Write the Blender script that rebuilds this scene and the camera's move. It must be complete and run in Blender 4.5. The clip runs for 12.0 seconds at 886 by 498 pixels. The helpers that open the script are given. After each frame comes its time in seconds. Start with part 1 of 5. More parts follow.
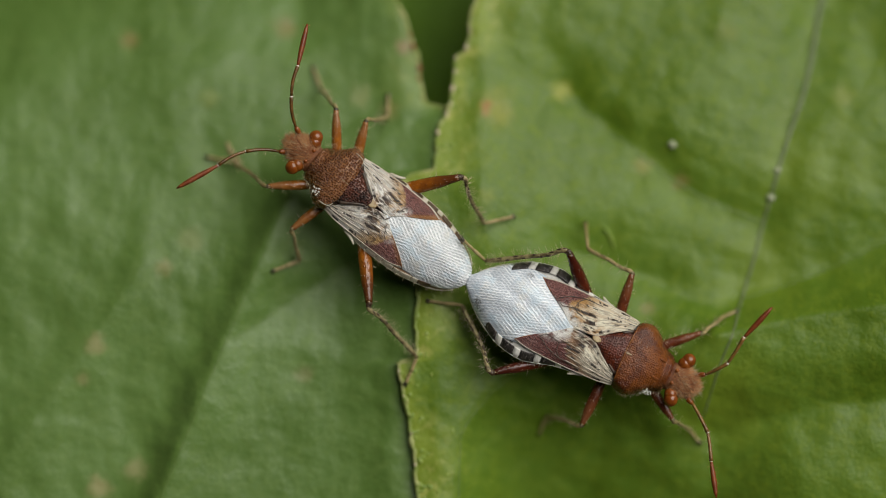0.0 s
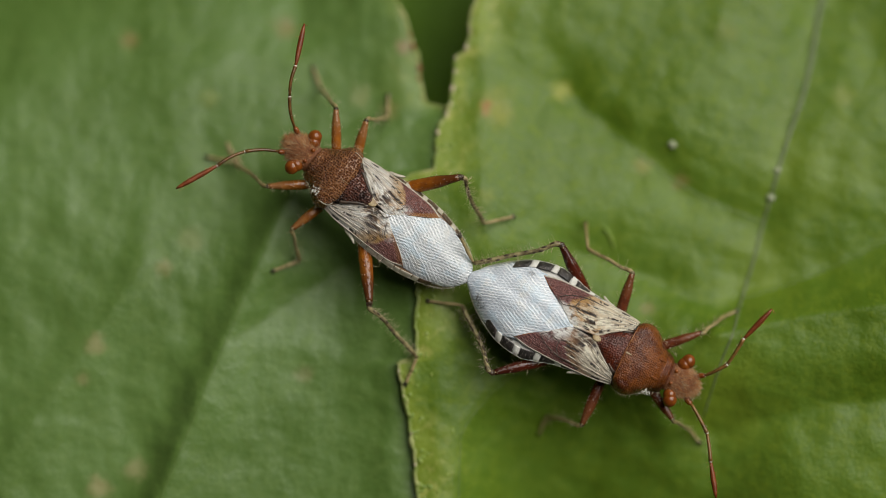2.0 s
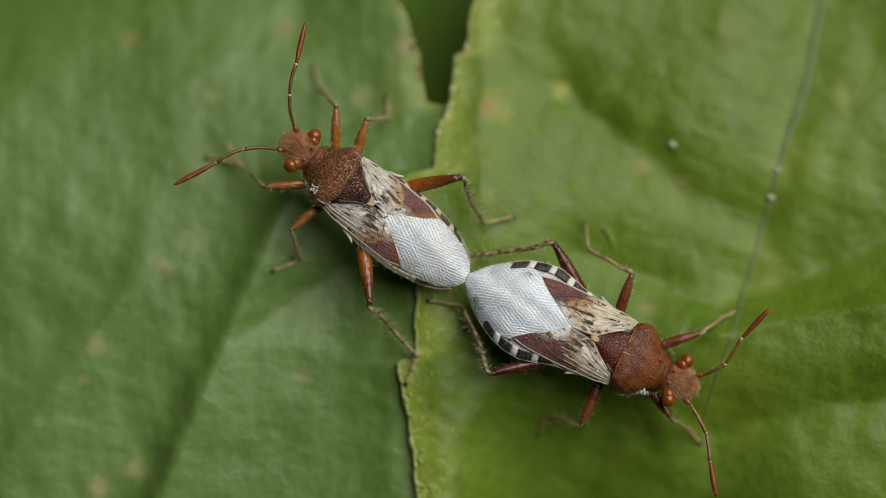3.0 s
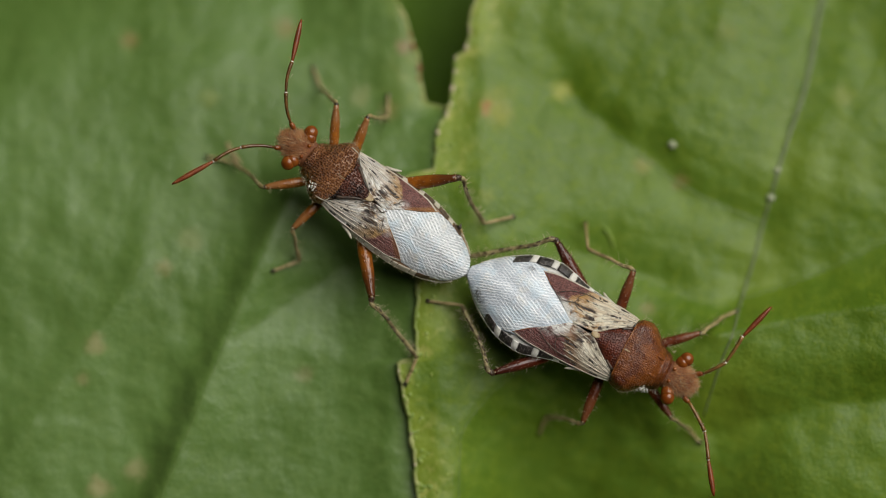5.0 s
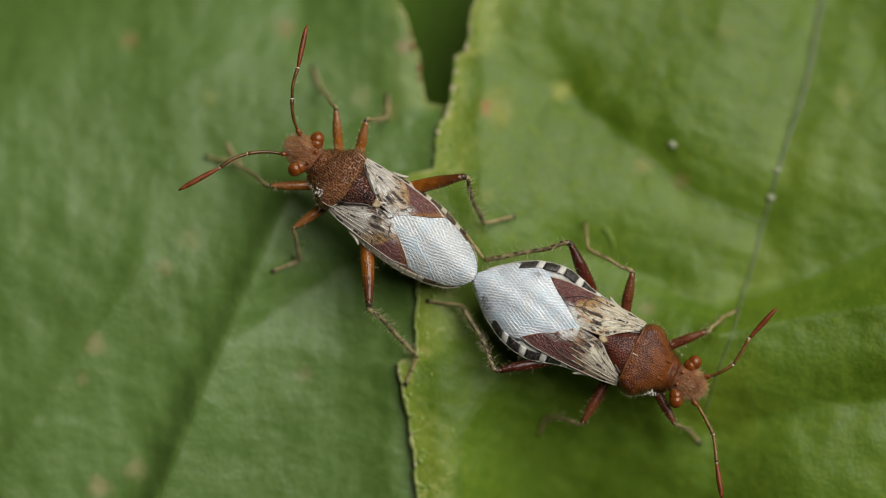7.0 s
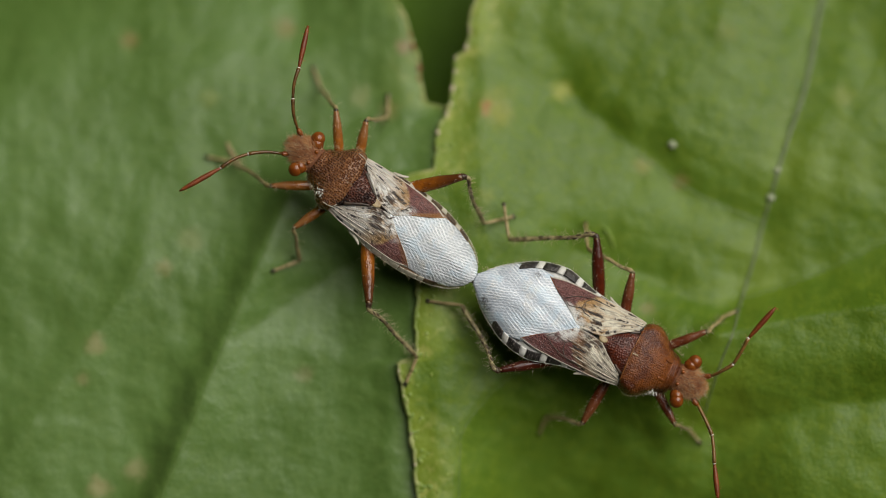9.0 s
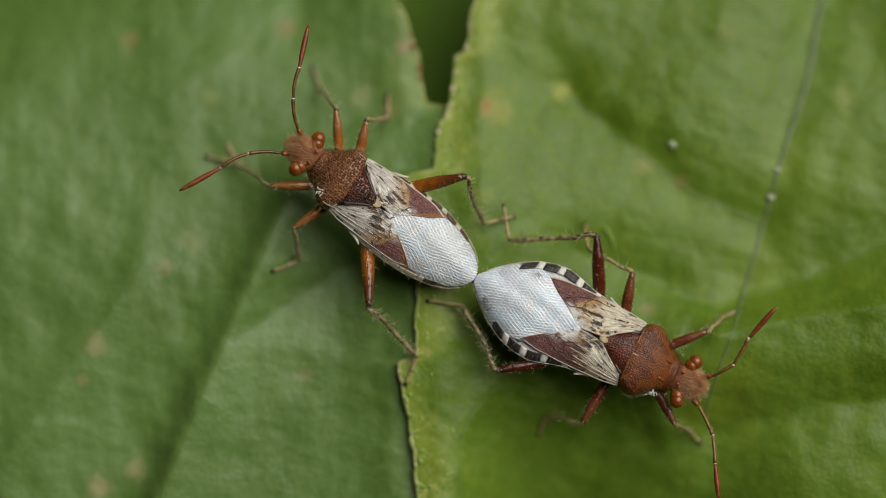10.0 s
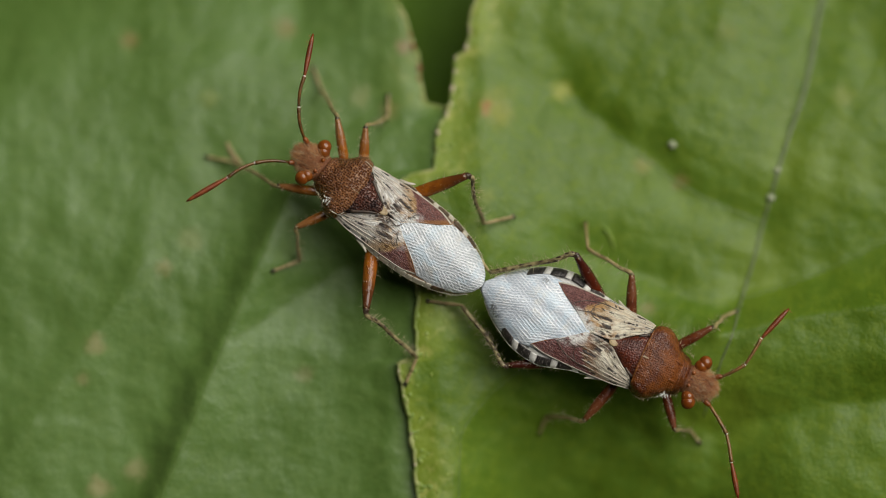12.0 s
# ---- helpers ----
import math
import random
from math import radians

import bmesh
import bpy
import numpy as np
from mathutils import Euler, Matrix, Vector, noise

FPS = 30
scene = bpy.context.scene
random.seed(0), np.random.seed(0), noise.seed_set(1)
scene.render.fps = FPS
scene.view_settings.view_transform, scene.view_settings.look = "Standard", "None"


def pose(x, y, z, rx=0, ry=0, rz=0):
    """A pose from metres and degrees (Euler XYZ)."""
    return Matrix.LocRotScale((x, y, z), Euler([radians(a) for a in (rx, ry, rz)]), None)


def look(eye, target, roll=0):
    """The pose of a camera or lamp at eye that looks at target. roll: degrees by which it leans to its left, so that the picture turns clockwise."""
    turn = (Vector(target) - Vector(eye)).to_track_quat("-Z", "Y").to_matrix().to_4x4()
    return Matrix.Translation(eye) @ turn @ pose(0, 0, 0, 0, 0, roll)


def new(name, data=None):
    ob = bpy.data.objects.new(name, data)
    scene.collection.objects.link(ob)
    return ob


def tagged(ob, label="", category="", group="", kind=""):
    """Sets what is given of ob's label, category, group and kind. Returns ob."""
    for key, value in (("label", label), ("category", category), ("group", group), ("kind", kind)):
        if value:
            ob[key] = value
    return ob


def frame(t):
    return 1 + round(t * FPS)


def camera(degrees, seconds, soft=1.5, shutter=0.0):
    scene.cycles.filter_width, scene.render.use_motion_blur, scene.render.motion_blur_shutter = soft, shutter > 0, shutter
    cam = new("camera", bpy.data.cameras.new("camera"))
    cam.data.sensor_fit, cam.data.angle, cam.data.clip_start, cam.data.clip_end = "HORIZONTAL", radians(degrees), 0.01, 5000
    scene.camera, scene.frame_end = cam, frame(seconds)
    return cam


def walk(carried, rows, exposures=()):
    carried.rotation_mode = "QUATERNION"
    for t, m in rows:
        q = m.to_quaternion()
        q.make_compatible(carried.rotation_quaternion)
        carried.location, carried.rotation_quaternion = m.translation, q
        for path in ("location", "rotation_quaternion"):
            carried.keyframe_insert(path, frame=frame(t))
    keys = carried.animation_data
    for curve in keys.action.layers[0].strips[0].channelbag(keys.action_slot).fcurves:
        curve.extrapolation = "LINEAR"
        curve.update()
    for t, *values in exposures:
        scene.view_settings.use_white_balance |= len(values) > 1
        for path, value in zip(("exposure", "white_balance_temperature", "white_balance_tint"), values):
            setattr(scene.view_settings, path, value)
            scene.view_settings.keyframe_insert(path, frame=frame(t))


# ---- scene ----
from collections import namedtuple

MM = 0.001

# ---- camera: stands still on a stand, a hand's width above the leaves, looking straight down ----
cam = camera(15.94, 12.0, soft=0.8)
walk(cam, [(0, pose(0, 0, 0.1015)), (12, pose(0, 0, 0.1015))], exposures=[(0, 1.04), (12, 1.04)])
cam.data.dof.use_dof = True
cam.data.dof.focus_distance = 0.0997
cam.data.dof.aperture_fstop = 16

# ---- light: bright overcast sky, a wide soft sun ----
SUN_ELEVATION, SUN_AZIMUTH = 50.0, 44.0
sky_world = bpy.data.worlds.new("sky")
sky_world.use_nodes = True
sky_tree = sky_world.node_tree
sky_tex = sky_tree.nodes.new("ShaderNodeTexSky")
sky_tex.sky_type = "NISHITA"
sky_tex.sun_disc = False
sky_tex.sun_elevation = radians(SUN_ELEVATION)
sky_tex.sun_rotation = radians(90 - SUN_AZIMUTH)
sky_tex.dust_density = 3.0
sky_tree.links.new(sky_tex.outputs["Color"], sky_tree.nodes["Background"].inputs["Color"])
sky_tree.nodes["Background"].inputs["Strength"].default_value = 0.135
sun_data = bpy.data.lights.new("sun", "SUN")
sun_data.energy = 1.8
sun_data.angle = radians(60)
sun_data.color = (1.0, 0.96, 0.885)
sun = new("sun", sun_data)
sun_way = Vector((math.cos(radians(SUN_AZIMUTH)) * math.cos(radians(SUN_ELEVATION)),
                  math.sin(radians(SUN_AZIMUTH)) * math.cos(radians(SUN_ELEVATION)),
                  math.sin(radians(SUN_ELEVATION))))
sun.matrix_world = look(tuple(sun_way), (0, 0, 0))


# ---- materials ----
class Nodes:
    """A short hand for node materials; texture space is in millimetres of the object."""

    def __init__(self, name):
        self.mat = bpy.data.materials.new(name)
        self.mat.use_nodes = True
        self.tree = self.mat.node_tree
        self.bsdf = self.tree.nodes["Principled BSDF"]
        coord = self.tree.nodes.new("ShaderNodeTexCoord")
        scale = self.tree.nodes.new("ShaderNodeVectorMath")
        scale.operation = "SCALE"
        scale.inputs["Scale"].default_value = 1000
        self.link(coord.outputs["Object"], scale.inputs[0])
        self.mm = scale.outputs[0]

    def link(self, a, b):
        self.tree.links.new(a, b)

    def put(self, socket, value):
        if isinstance(value, bpy.types.NodeSocket):
            self.link(value, socket)
        elif isinstance(value, tuple) and len(value) == 3 and socket.type == "RGBA":
            socket.default_value = (*value, 1)
        else:
            socket.default_value = value

    def stretch(self, x, y, z, source=None):
        n = self.tree.nodes.new("ShaderNodeMapping")
        n.inputs["Scale"].default_value = (x, y, z)
        self.link(source or self.mm, n.inputs["Vector"])
        return n.outputs["Vector"]

    def noise(self, scale, detail=4.0, rough=0.55, vector=None, distortion=0.0):
        n = self.tree.nodes.new("ShaderNodeTexNoise")
        for key, v in (("Scale", scale), ("Detail", detail), ("Roughness", rough), ("Distortion", distortion)):
            n.inputs[key].default_value = v
        self.link(vector or self.mm, n.inputs["Vector"])
        return n.outputs["Fac"]

    def cells(self, scale, feature="F1", vector=None, out="Distance", randomness=1.0, dims="3D"):
        n = self.tree.nodes.new("ShaderNodeTexVoronoi")
        n.voronoi_dimensions = dims
        n.feature = feature
        n.inputs["Scale"].default_value = scale
        n.inputs["Randomness"].default_value = randomness
        self.link(vector or self.mm, n.inputs["Vector"])
        return n.outputs[out]

    def wave(self, scale, distortion, detail=2.0, axis="Y", vector=None, dscale=1.0):
        n = self.tree.nodes.new("ShaderNodeTexWave")
        n.bands_direction = axis
        for key, v in (("Scale", scale), ("Distortion", distortion), ("Detail", detail), ("Detail Scale", dscale)):
            n.inputs[key].default_value = v
        self.link(vector or self.mm, n.inputs["Vector"])
        return n.outputs["Fac"]

    def step(self, value, low, high, a=0.0, b=1.0):
        n = self.tree.nodes.new("ShaderNodeMapRange")
        n.interpolation_type = "SMOOTHSTEP"
        self.put(n.inputs["Value"], value)
        for key, v in (("From Min", low), ("From Max", high), ("To Min", a), ("To Max", b)):
            n.inputs[key].default_value = v
        return n.outputs["Result"]

    def math(self, kind, a, b=0.0):
        n = self.tree.nodes.new("ShaderNodeMath")
        n.operation = kind
        self.put(n.inputs[0], a)
        self.put(n.inputs[1], b)
        return n.outputs[0]

    def mix(self, fac, a, b, blend="MIX"):
        n = self.tree.nodes.new("ShaderNodeMix")
        n.data_type, n.blend_type = "RGBA", blend
        self.put(n.inputs["Factor"], fac)
        self.put(n.inputs[6], a)
        self.put(n.inputs[7], b)
        return n.outputs[2]

    def axis(self, i):
        n = self.tree.nodes.new("ShaderNodeSeparateXYZ")
        self.link(self.mm, n.inputs[0])
        return n.outputs[i]

    def spot(self, x, y, radius, soft=0.8, wobble=1.2):
        """1 in a stain round (x, y) millimetres, with a frayed outline, 0 outside."""
        dx, dy = self.math("SUBTRACT", self.axis(0), x), self.math("SUBTRACT", self.axis(1), y)
        d = self.math("SQRT", self.math("ADD", self.math("MULTIPLY", dx, dx), self.math("MULTIPLY", dy, dy)))
        d = self.math("ADD", d, self.math("MULTIPLY", self.math("SUBTRACT", self.noise(1.1 / radius, 4), 0.5), radius * wobble * 2))
        return self.step(d, radius * (1 - soft), radius * (1 + soft), 1.0, 0.0)

    def bump(self, height, depth, strength=1.0, under=None):
        n = self.tree.nodes.new("ShaderNodeBump")
        n.inputs["Strength"].default_value = strength
        n.inputs["Distance"].default_value = depth * MM
        self.link(height, n.inputs["Height"])
        if under is not None:
            self.link(under, n.inputs["Normal"])
        return n.outputs["Normal"]

    def done(self, color, rough, normal=None, **more):
        self.put(self.bsdf.inputs["Base Color"], color)
        self.put(self.bsdf.inputs["Roughness"], rough)
        if normal is not None:
            self.link(normal, self.bsdf.inputs["Normal"])
        for key, v in more.items():
            self.put(self.bsdf.inputs[key.replace("_", " ")], v)
        return self.mat


def leaf_material(name, dark, light, yellow, stains, rim_amount, shine=0.4):
    """Matt green blade: broad tone changes, a fine net of veinlets, tan and rusty stains."""
    n = Nodes(name)
    turn = n.tree.nodes.new("ShaderNodeMapping")
    turn.inputs["Rotation"].default_value = (0.61, 0.83, 0.47)
    n.link(n.mm, turn.inputs["Vector"])
    skew = turn.outputs["Vector"]
    broad, fine, grain = n.noise(0.22, 5, 0.55, skew), n.noise(2.4, 6, 0.65, skew), n.noise(14, 3, 0.55, skew)
    color = n.mix(n.step(broad, 0.36, 0.64), dark, light)
    color = n.mix(n.step(fine, 0.45, 0.70, 0.0, 0.38), color, yellow)
    net = n.cells(0.8, "DISTANCE_TO_EDGE", n.stretch(1, 1, 0.2))
    net_fine = n.cells(4.5, "DISTANCE_TO_EDGE", n.stretch(1, 1, 0.2))
    color = n.mix(n.step(net, 0.0, 0.09, 0.14, 0.0), color, yellow)
    color = n.mix(n.step(grain, 0.40, 0.65, 0.0, 0.3), color, dark)
    color = n.mix(n.step(n.noise(6.0, 4, 0.7, skew), 0.52, 0.66, 0.0, 0.35), color, yellow)
    rim = n.tree.nodes.new("ShaderNodeAttribute")
    rim.attribute_name = "rim"
    color = n.mix(n.math("MULTIPLY", n.math("MULTIPLY", rim.outputs["Fac"], rim_amount), n.step(n.noise(1.6, 4), 0.25, 0.7, 0.5, 1.0)), color, (0.23, 0.30, 0.035))
    color = n.mix(n.math("MULTIPLY", rim.outputs["Fac"], n.step(n.noise(2.6, 4), 0.50, 0.66, 0.0, 0.8 * rim_amount)), color, (0.36, 0.38, 0.10))
    for x, y, r, tone, amount in stains:
        color = n.mix(n.math("MULTIPLY", n.spot(x, y, r), amount), color, tone)
    under = n.bump(n.step(net, 0.0, 0.3), 0.03, 0.3)
    under = n.bump(n.step(net_fine, 0.0, 0.25), 0.012, 0.35, under)
    under = n.bump(n.noise(0.75, 5, 0.5, skew), 0.16, 0.5, under)
    under = n.bump(n.noise(3.0, 4, 0.55, skew), 0.045, 0.35, under)
    return n.done(color, n.step(fine, 0.3, 0.8, 0.40, 0.58), under, Specular_IOR_Level=shine)


def plain_material(name, a, b, scale, rough, bump_depth=0.01, dots=None, dot_color=(0.02, 0.012, 0.01), **more):
    """Two tones mixed by noise, fine relief, and if wanted dark dots."""
    n = Nodes(name)
    f = n.noise(scale, 5, 0.6)
    color = n.mix(n.step(f, 0.32, 0.68), a, b)
    if dots:
        color = n.mix(n.step(n.cells(dots), 0.10, 0.24, 0.85, 0.0), color, dot_color)
    return n.done(color, rough, n.bump(n.noise(scale * 5, 3), bump_depth, 0.6), **more)


def punctured_material(name, a, b, pit, rim, cell, rough, depth, pit_amount, rim_amount):
    """Horny plate covered with close round pits; the tan rims between them are coloured paler still to stand for
    glints.
    """
    n = Nodes(name)
    warp = n.tree.nodes.new("ShaderNodeTexNoise")
    warp.inputs["Scale"].default_value = 5.0
    n.link(n.mm, warp.inputs["Vector"])
    bend = n.tree.nodes.new("ShaderNodeVectorMath")
    bend.operation = "MULTIPLY_ADD"
    n.link(warp.outputs["Color"], bend.inputs[0])
    bend.inputs[1].default_value = (0.02, 0.02, 0.0)
    n.link(n.mm, bend.inputs[2])
    d = n.cells(cell, "F1", bend.outputs[0], "Distance", 0.6, "2D")
    broad, patch = n.noise(1.8, 5, 0.62), n.noise(3.1, 4, 0.6)
    color = n.mix(n.step(broad, 0.40, 0.60), a, b)
    color = n.mix(n.math("MULTIPLY", n.step(d, 0.12, 0.36, pit_amount, 0.0), n.step(patch, 0.30, 0.60, 0.7, 1.0)), color, pit)
    # rim tan lightened in patches, sparkle put into the colour
    color = n.mix(n.math("MULTIPLY", n.step(d, 0.42, 0.66, 0.0, rim_amount), n.step(n.noise(6.0, 4, 0.7), 0.36, 0.60, 0.25, 1.0)), color, rim)
    color = n.mix(n.step(n.noise(2.2, 5, 0.7), 0.56, 0.70, 0.0, 0.30), color, pit)
    under = n.bump(n.step(d, 0.05, 0.55), depth, 1.0)
    under = n.bump(patch, 0.05, 0.4, under)
    return n.done(color, n.step(n.noise(9.0, 4, 0.7), 0.35, 0.65, rough, rough + 0.22), n.bump(n.noise(34, 3), 0.010, 0.6, under), Specular_IOR_Level=0.42)


def thigh_material(name, base, mid, tip, x0, x1, rough):
    """Glossy horn, clear rust at the hip and darker towards the knee, with rows of tiny knobs."""
    n = Nodes(name)
    f = n.noise(3.2, 5, 0.65)
    color = n.mix(n.step(f, 0.32, 0.66), base, mid)
    way = n.math("ADD", n.axis(0), n.math("MULTIPLY", n.math("SUBTRACT", n.noise(2.4, 4), 0.5), 0.9))
    color = n.mix(n.step(way, x0, x1, 0.0, 0.92), color, tip)
    knob = n.cells(9.0, "F1", n.stretch(0.7, 1.2, 1.2))
    color = n.mix(n.step(knob, 0.06, 0.20, 0.28, 0.0), color, (0.50, 0.25, 0.09))
    under = n.bump(n.step(knob, 0.05, 0.40, 1.0, 0.0), 0.018, 0.9)
    return n.done(color, rough, n.bump(n.noise(22, 3, 0.6), 0.012, 0.6, under), Specular_IOR_Level=0.5, Coat_Weight=0.12, Coat_Roughness=0.12)


M_LEFT = leaf_material("leaf_green_dull", (0.079, 0.148, 0.027), (0.099, 0.178, 0.040), (0.135, 0.215, 0.046), [
    (-11.2, -3.05, 0.28, (0.26, 0.24, 0.10), 0.7), (-9.0, -0.6, 0.22, (0.26, 0.24, 0.10), 0.6),
    (-8.1, 0.3, 0.35, (0.18, 0.22, 0.07), 0.6), (-9.9, -7.1, 0.32, (0.26, 0.25, 0.11), 0.65),
    (-11.1, -7.7, 0.32, (0.28, 0.25, 0.11), 0.7), (-4.5, -4.0, 0.25, (0.22, 0.22, 0.10), 0.55),
    (-11.6, -4.2, 0.2, (0.24, 0.22, 0.09), 0.5), (-7.6, 4.9, 0.25, (0.22, 0.26, 0.06), 0.45),
    (-2.7, 5.0, 0.3, (0.24, 0.26, 0.10), 0.5), (-5.2, 7.3, 0.3, (0.24, 0.14, 0.06), 0.45),
    (-10.3, 6.9, 0.24, (0.26, 0.18, 0.07), 0.6), (-1.25, 6.6, 0.22, (0.30, 0.20, 0.12), 0.7),
    (-1.7, 4.5, 0.25, (0.22, 0.20, 0.06), 0.5)], 0.25)
M_RIGHT = leaf_material("leaf_green_fresh", (0.076, 0.142, 0.009), (0.099, 0.176, 0.017), (0.170, 0.240, 0.014), [
    (1.7, 4.55, 0.5, (0.27, 0.27, 0.04), 0.6), (1.40, 4.66, 0.15, (0.30, 0.105, 0.04), 0.65), (1.38, 4.42, 0.13, (0.32, 0.16, 0.07), 0.55),
    (3.87, 5.15, 0.27, (0.34, 0.34, 0.05), 0.55), (6.5, 2.7, 0.25, (0.28, 0.25, 0.08), 0.5),
    (7.7, 2.2, 0.22, (0.28, 0.18, 0.08), 0.45), (1.4, 1.7, 0.25, (0.24, 0.27, 0.05), 0.4),
    (6.6, -1.9, 0.2, (0.24, 0.20, 0.08), 0.5), (13.0, 5.0, 0.3, (0.24, 0.27, 0.06), 0.5),
    (9.2, 7.1, 0.3, (0.22, 0.25, 0.07), 0.4),
    (9.0, -4.6, 1.3, (0.17, 0.24, 0.018), 0.55), (10.2, -0.6, 1.1, (0.16, 0.23, 0.018), 0.5), (11.8, 2.6, 1.4, (0.15, 0.22, 0.018), 0.45)], 0.85, 0.30)
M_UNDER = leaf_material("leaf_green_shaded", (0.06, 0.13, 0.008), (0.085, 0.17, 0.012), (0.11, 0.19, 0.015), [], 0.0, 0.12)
M_MARGIN = plain_material("leaf_margin", (0.15, 0.23, 0.025), (0.36, 0.37, 0.15), 1.6, 0.55, 0.03)
M_LUMP = plain_material("leaf_swelling", (0.13, 0.22, 0.022), (0.24, 0.32, 0.055), 3.0, 0.42, 0.02)
M_RIB = plain_material("leaf_rib", (0.080, 0.122, 0.034), (0.125, 0.165, 0.065), 2.5, 0.5, 0.02)
M_VEINLET = plain_material("leaf_veinlet", (0.085, 0.150, 0.028), (0.115, 0.180, 0.040), 2.5, 0.5, 0.02)
M_SPECK = plain_material("pale_speck", (0.24, 0.28, 0.16), (0.34, 0.37, 0.25), 6.0, 0.4, 0.02)
M_SOIL = plain_material("soil", (0.035, 0.026, 0.018), (0.08, 0.06, 0.04), 0.05, 0.9, 1.0)

M_PRON_DULL = punctured_material("pronotum_brown", (0.120, 0.042, 0.016), (0.200, 0.080, 0.030), (0.052, 0.019, 0.009), (0.34, 0.18, 0.085), 13.0, 0.14, 0.036, 0.78, 0.58)
M_PRON_RED = punctured_material("pronotum_rust", (0.060, 0.012, 0.004), (0.185, 0.056, 0.012), (0.060, 0.013, 0.005), (0.29, 0.105, 0.026), 15.0, 0.18, 0.012, 0.45, 0.35)
M_SCUT_DULL = punctured_material("scutellum_dark", (0.030, 0.016, 0.015), (0.115, 0.040, 0.026), (0.014, 0.009, 0.009), (0.20, 0.10, 0.07), 13.0, 0.13, 0.055, 0.7, 0.4)
M_SCUT_RED = punctured_material("scutellum_rust", (0.115, 0.022, 0.009), (0.050, 0.012, 0.008), (0.024, 0.008, 0.006), (0.24, 0.060, 0.018), 13.0, 0.22, 0.014, 0.55, 0.40)
M_HEAD = plain_material("head_fuzz_brown", (0.12, 0.036, 0.012), (0.21, 0.075, 0.027), 9.0, 0.5, 0.06)
M_EYE = plain_material("eye_amber", (0.15, 0.034, 0.005), (0.24, 0.068, 0.009), 5.0, 0.26, 0.004, Coat_Weight=0.15, Coat_Roughness=0.15)
M_THIGH_RUST = thigh_material("thigh_rust", (0.40, 0.130, 0.010), (0.25, 0.070, 0.007), (0.070, 0.021, 0.008), 0.9, 2.2, 0.16)
M_THIGH_SHORT = thigh_material("thigh_orange", (0.36, 0.125, 0.012), (0.24, 0.074, 0.009), (0.24, 0.105, 0.036), 0.8, 1.5, 0.20)
M_THIGH_DARK = thigh_material("thigh_dark_red", (0.110, 0.018, 0.006), (0.065, 0.011, 0.004), (0.045, 0.010, 0.006), 0.9, 2.2, 0.15)
M_THIGH_SPECKLED = thigh_material("thigh_speckled_red", (0.150, 0.036, 0.010), (0.090, 0.019, 0.007), (0.15, 0.052, 0.020), 0.9, 1.7, 0.26)
M_LEG = plain_material("leg_rust", (0.10, 0.022, 0.006), (0.30, 0.090, 0.014), 2.6, 0.20, 0.008, dots=6.5, dot_color=(0.12, 0.030, 0.012))
M_LEG_DARK = plain_material("leg_dark_red", (0.075, 0.016, 0.008), (0.165, 0.042, 0.016), 3.0, 0.16, 0.012, dots=6.0, dot_color=(0.05, 0.010, 0.008))
M_TIBIA = plain_material("tibia_tan", (0.085, 0.062, 0.026), (0.33, 0.28, 0.135), 6.0, 0.38, 0.012, dots=6.0, dot_color=(0.035, 0.020, 0.012))
M_TIP = plain_material("scutellum_tip_tan", (0.26, 0.17, 0.075), (0.48, 0.38, 0.22), 6.0, 0.34, 0.02)
M_BEAD = plain_material("margin_bead", (0.40, 0.32, 0.20), (0.56, 0.50, 0.36), 5.0, 0.4, 0.02)
M_HEM = plain_material("hem_amber", (0.20, 0.068, 0.017), (0.34, 0.15, 0.045), 5.0, 0.22, 0.01)
M_MARK = plain_material("leg_mark_dark", (0.030, 0.018, 0.010), (0.065, 0.036, 0.018), 8.0, 0.35, 0.006)
M_TARSUS = plain_material("tarsus_tan", (0.25, 0.185, 0.075), (0.38, 0.30, 0.145), 4.0, 0.45, 0.01)
M_CLAW = plain_material("claw_black", (0.035, 0.028, 0.020), (0.07, 0.055, 0.04), 8.0, 0.3, 0.005)
M_ANT = plain_material("antenna_brown", (0.055, 0.026, 0.007), (0.150, 0.068, 0.016), 4.0, 0.26, 0.008)
M_ANT_TAN = plain_material("antenna_tan", (0.095, 0.048, 0.012), (0.23, 0.115, 0.032), 4.0, 0.28, 0.01)
M_CLUB = plain_material("antenna_red", (0.13, 0.024, 0.006), (0.23, 0.056, 0.012), 5.0, 0.40, 0.02)
M_JOINT = plain_material("joint_white", (0.6, 0.56, 0.48), (0.75, 0.72, 0.65), 8.0, 0.4, 0.005)
M_HAIR = plain_material("bristle_pale", (0.42, 0.34, 0.20), (0.60, 0.52, 0.36), 3.0, 0.4, 0.002)
M_HAIR_RUST = plain_material("hair_rust", (0.36, 0.120, 0.035), (0.60, 0.30, 0.115), 3.0, 0.45, 0.002)
def black_plate_material(name):
    """Black plate under close-lying silvery hairs that run across it."""
    n = Nodes(name)
    hairs = n.noise(12.0, 4, 0.6, n.stretch(2.6, 0.6, 1))
    color = n.mix(n.step(n.noise(4, 4), 0.3, 0.7), (0.012, 0.011, 0.011), (0.045, 0.038, 0.034))
    color = n.mix(n.step(hairs, 0.55, 0.68, 0.0, 0.6), color, (0.30, 0.27, 0.24))
    return n.done(color, 0.36, n.bump(hairs, 0.03, 0.8))


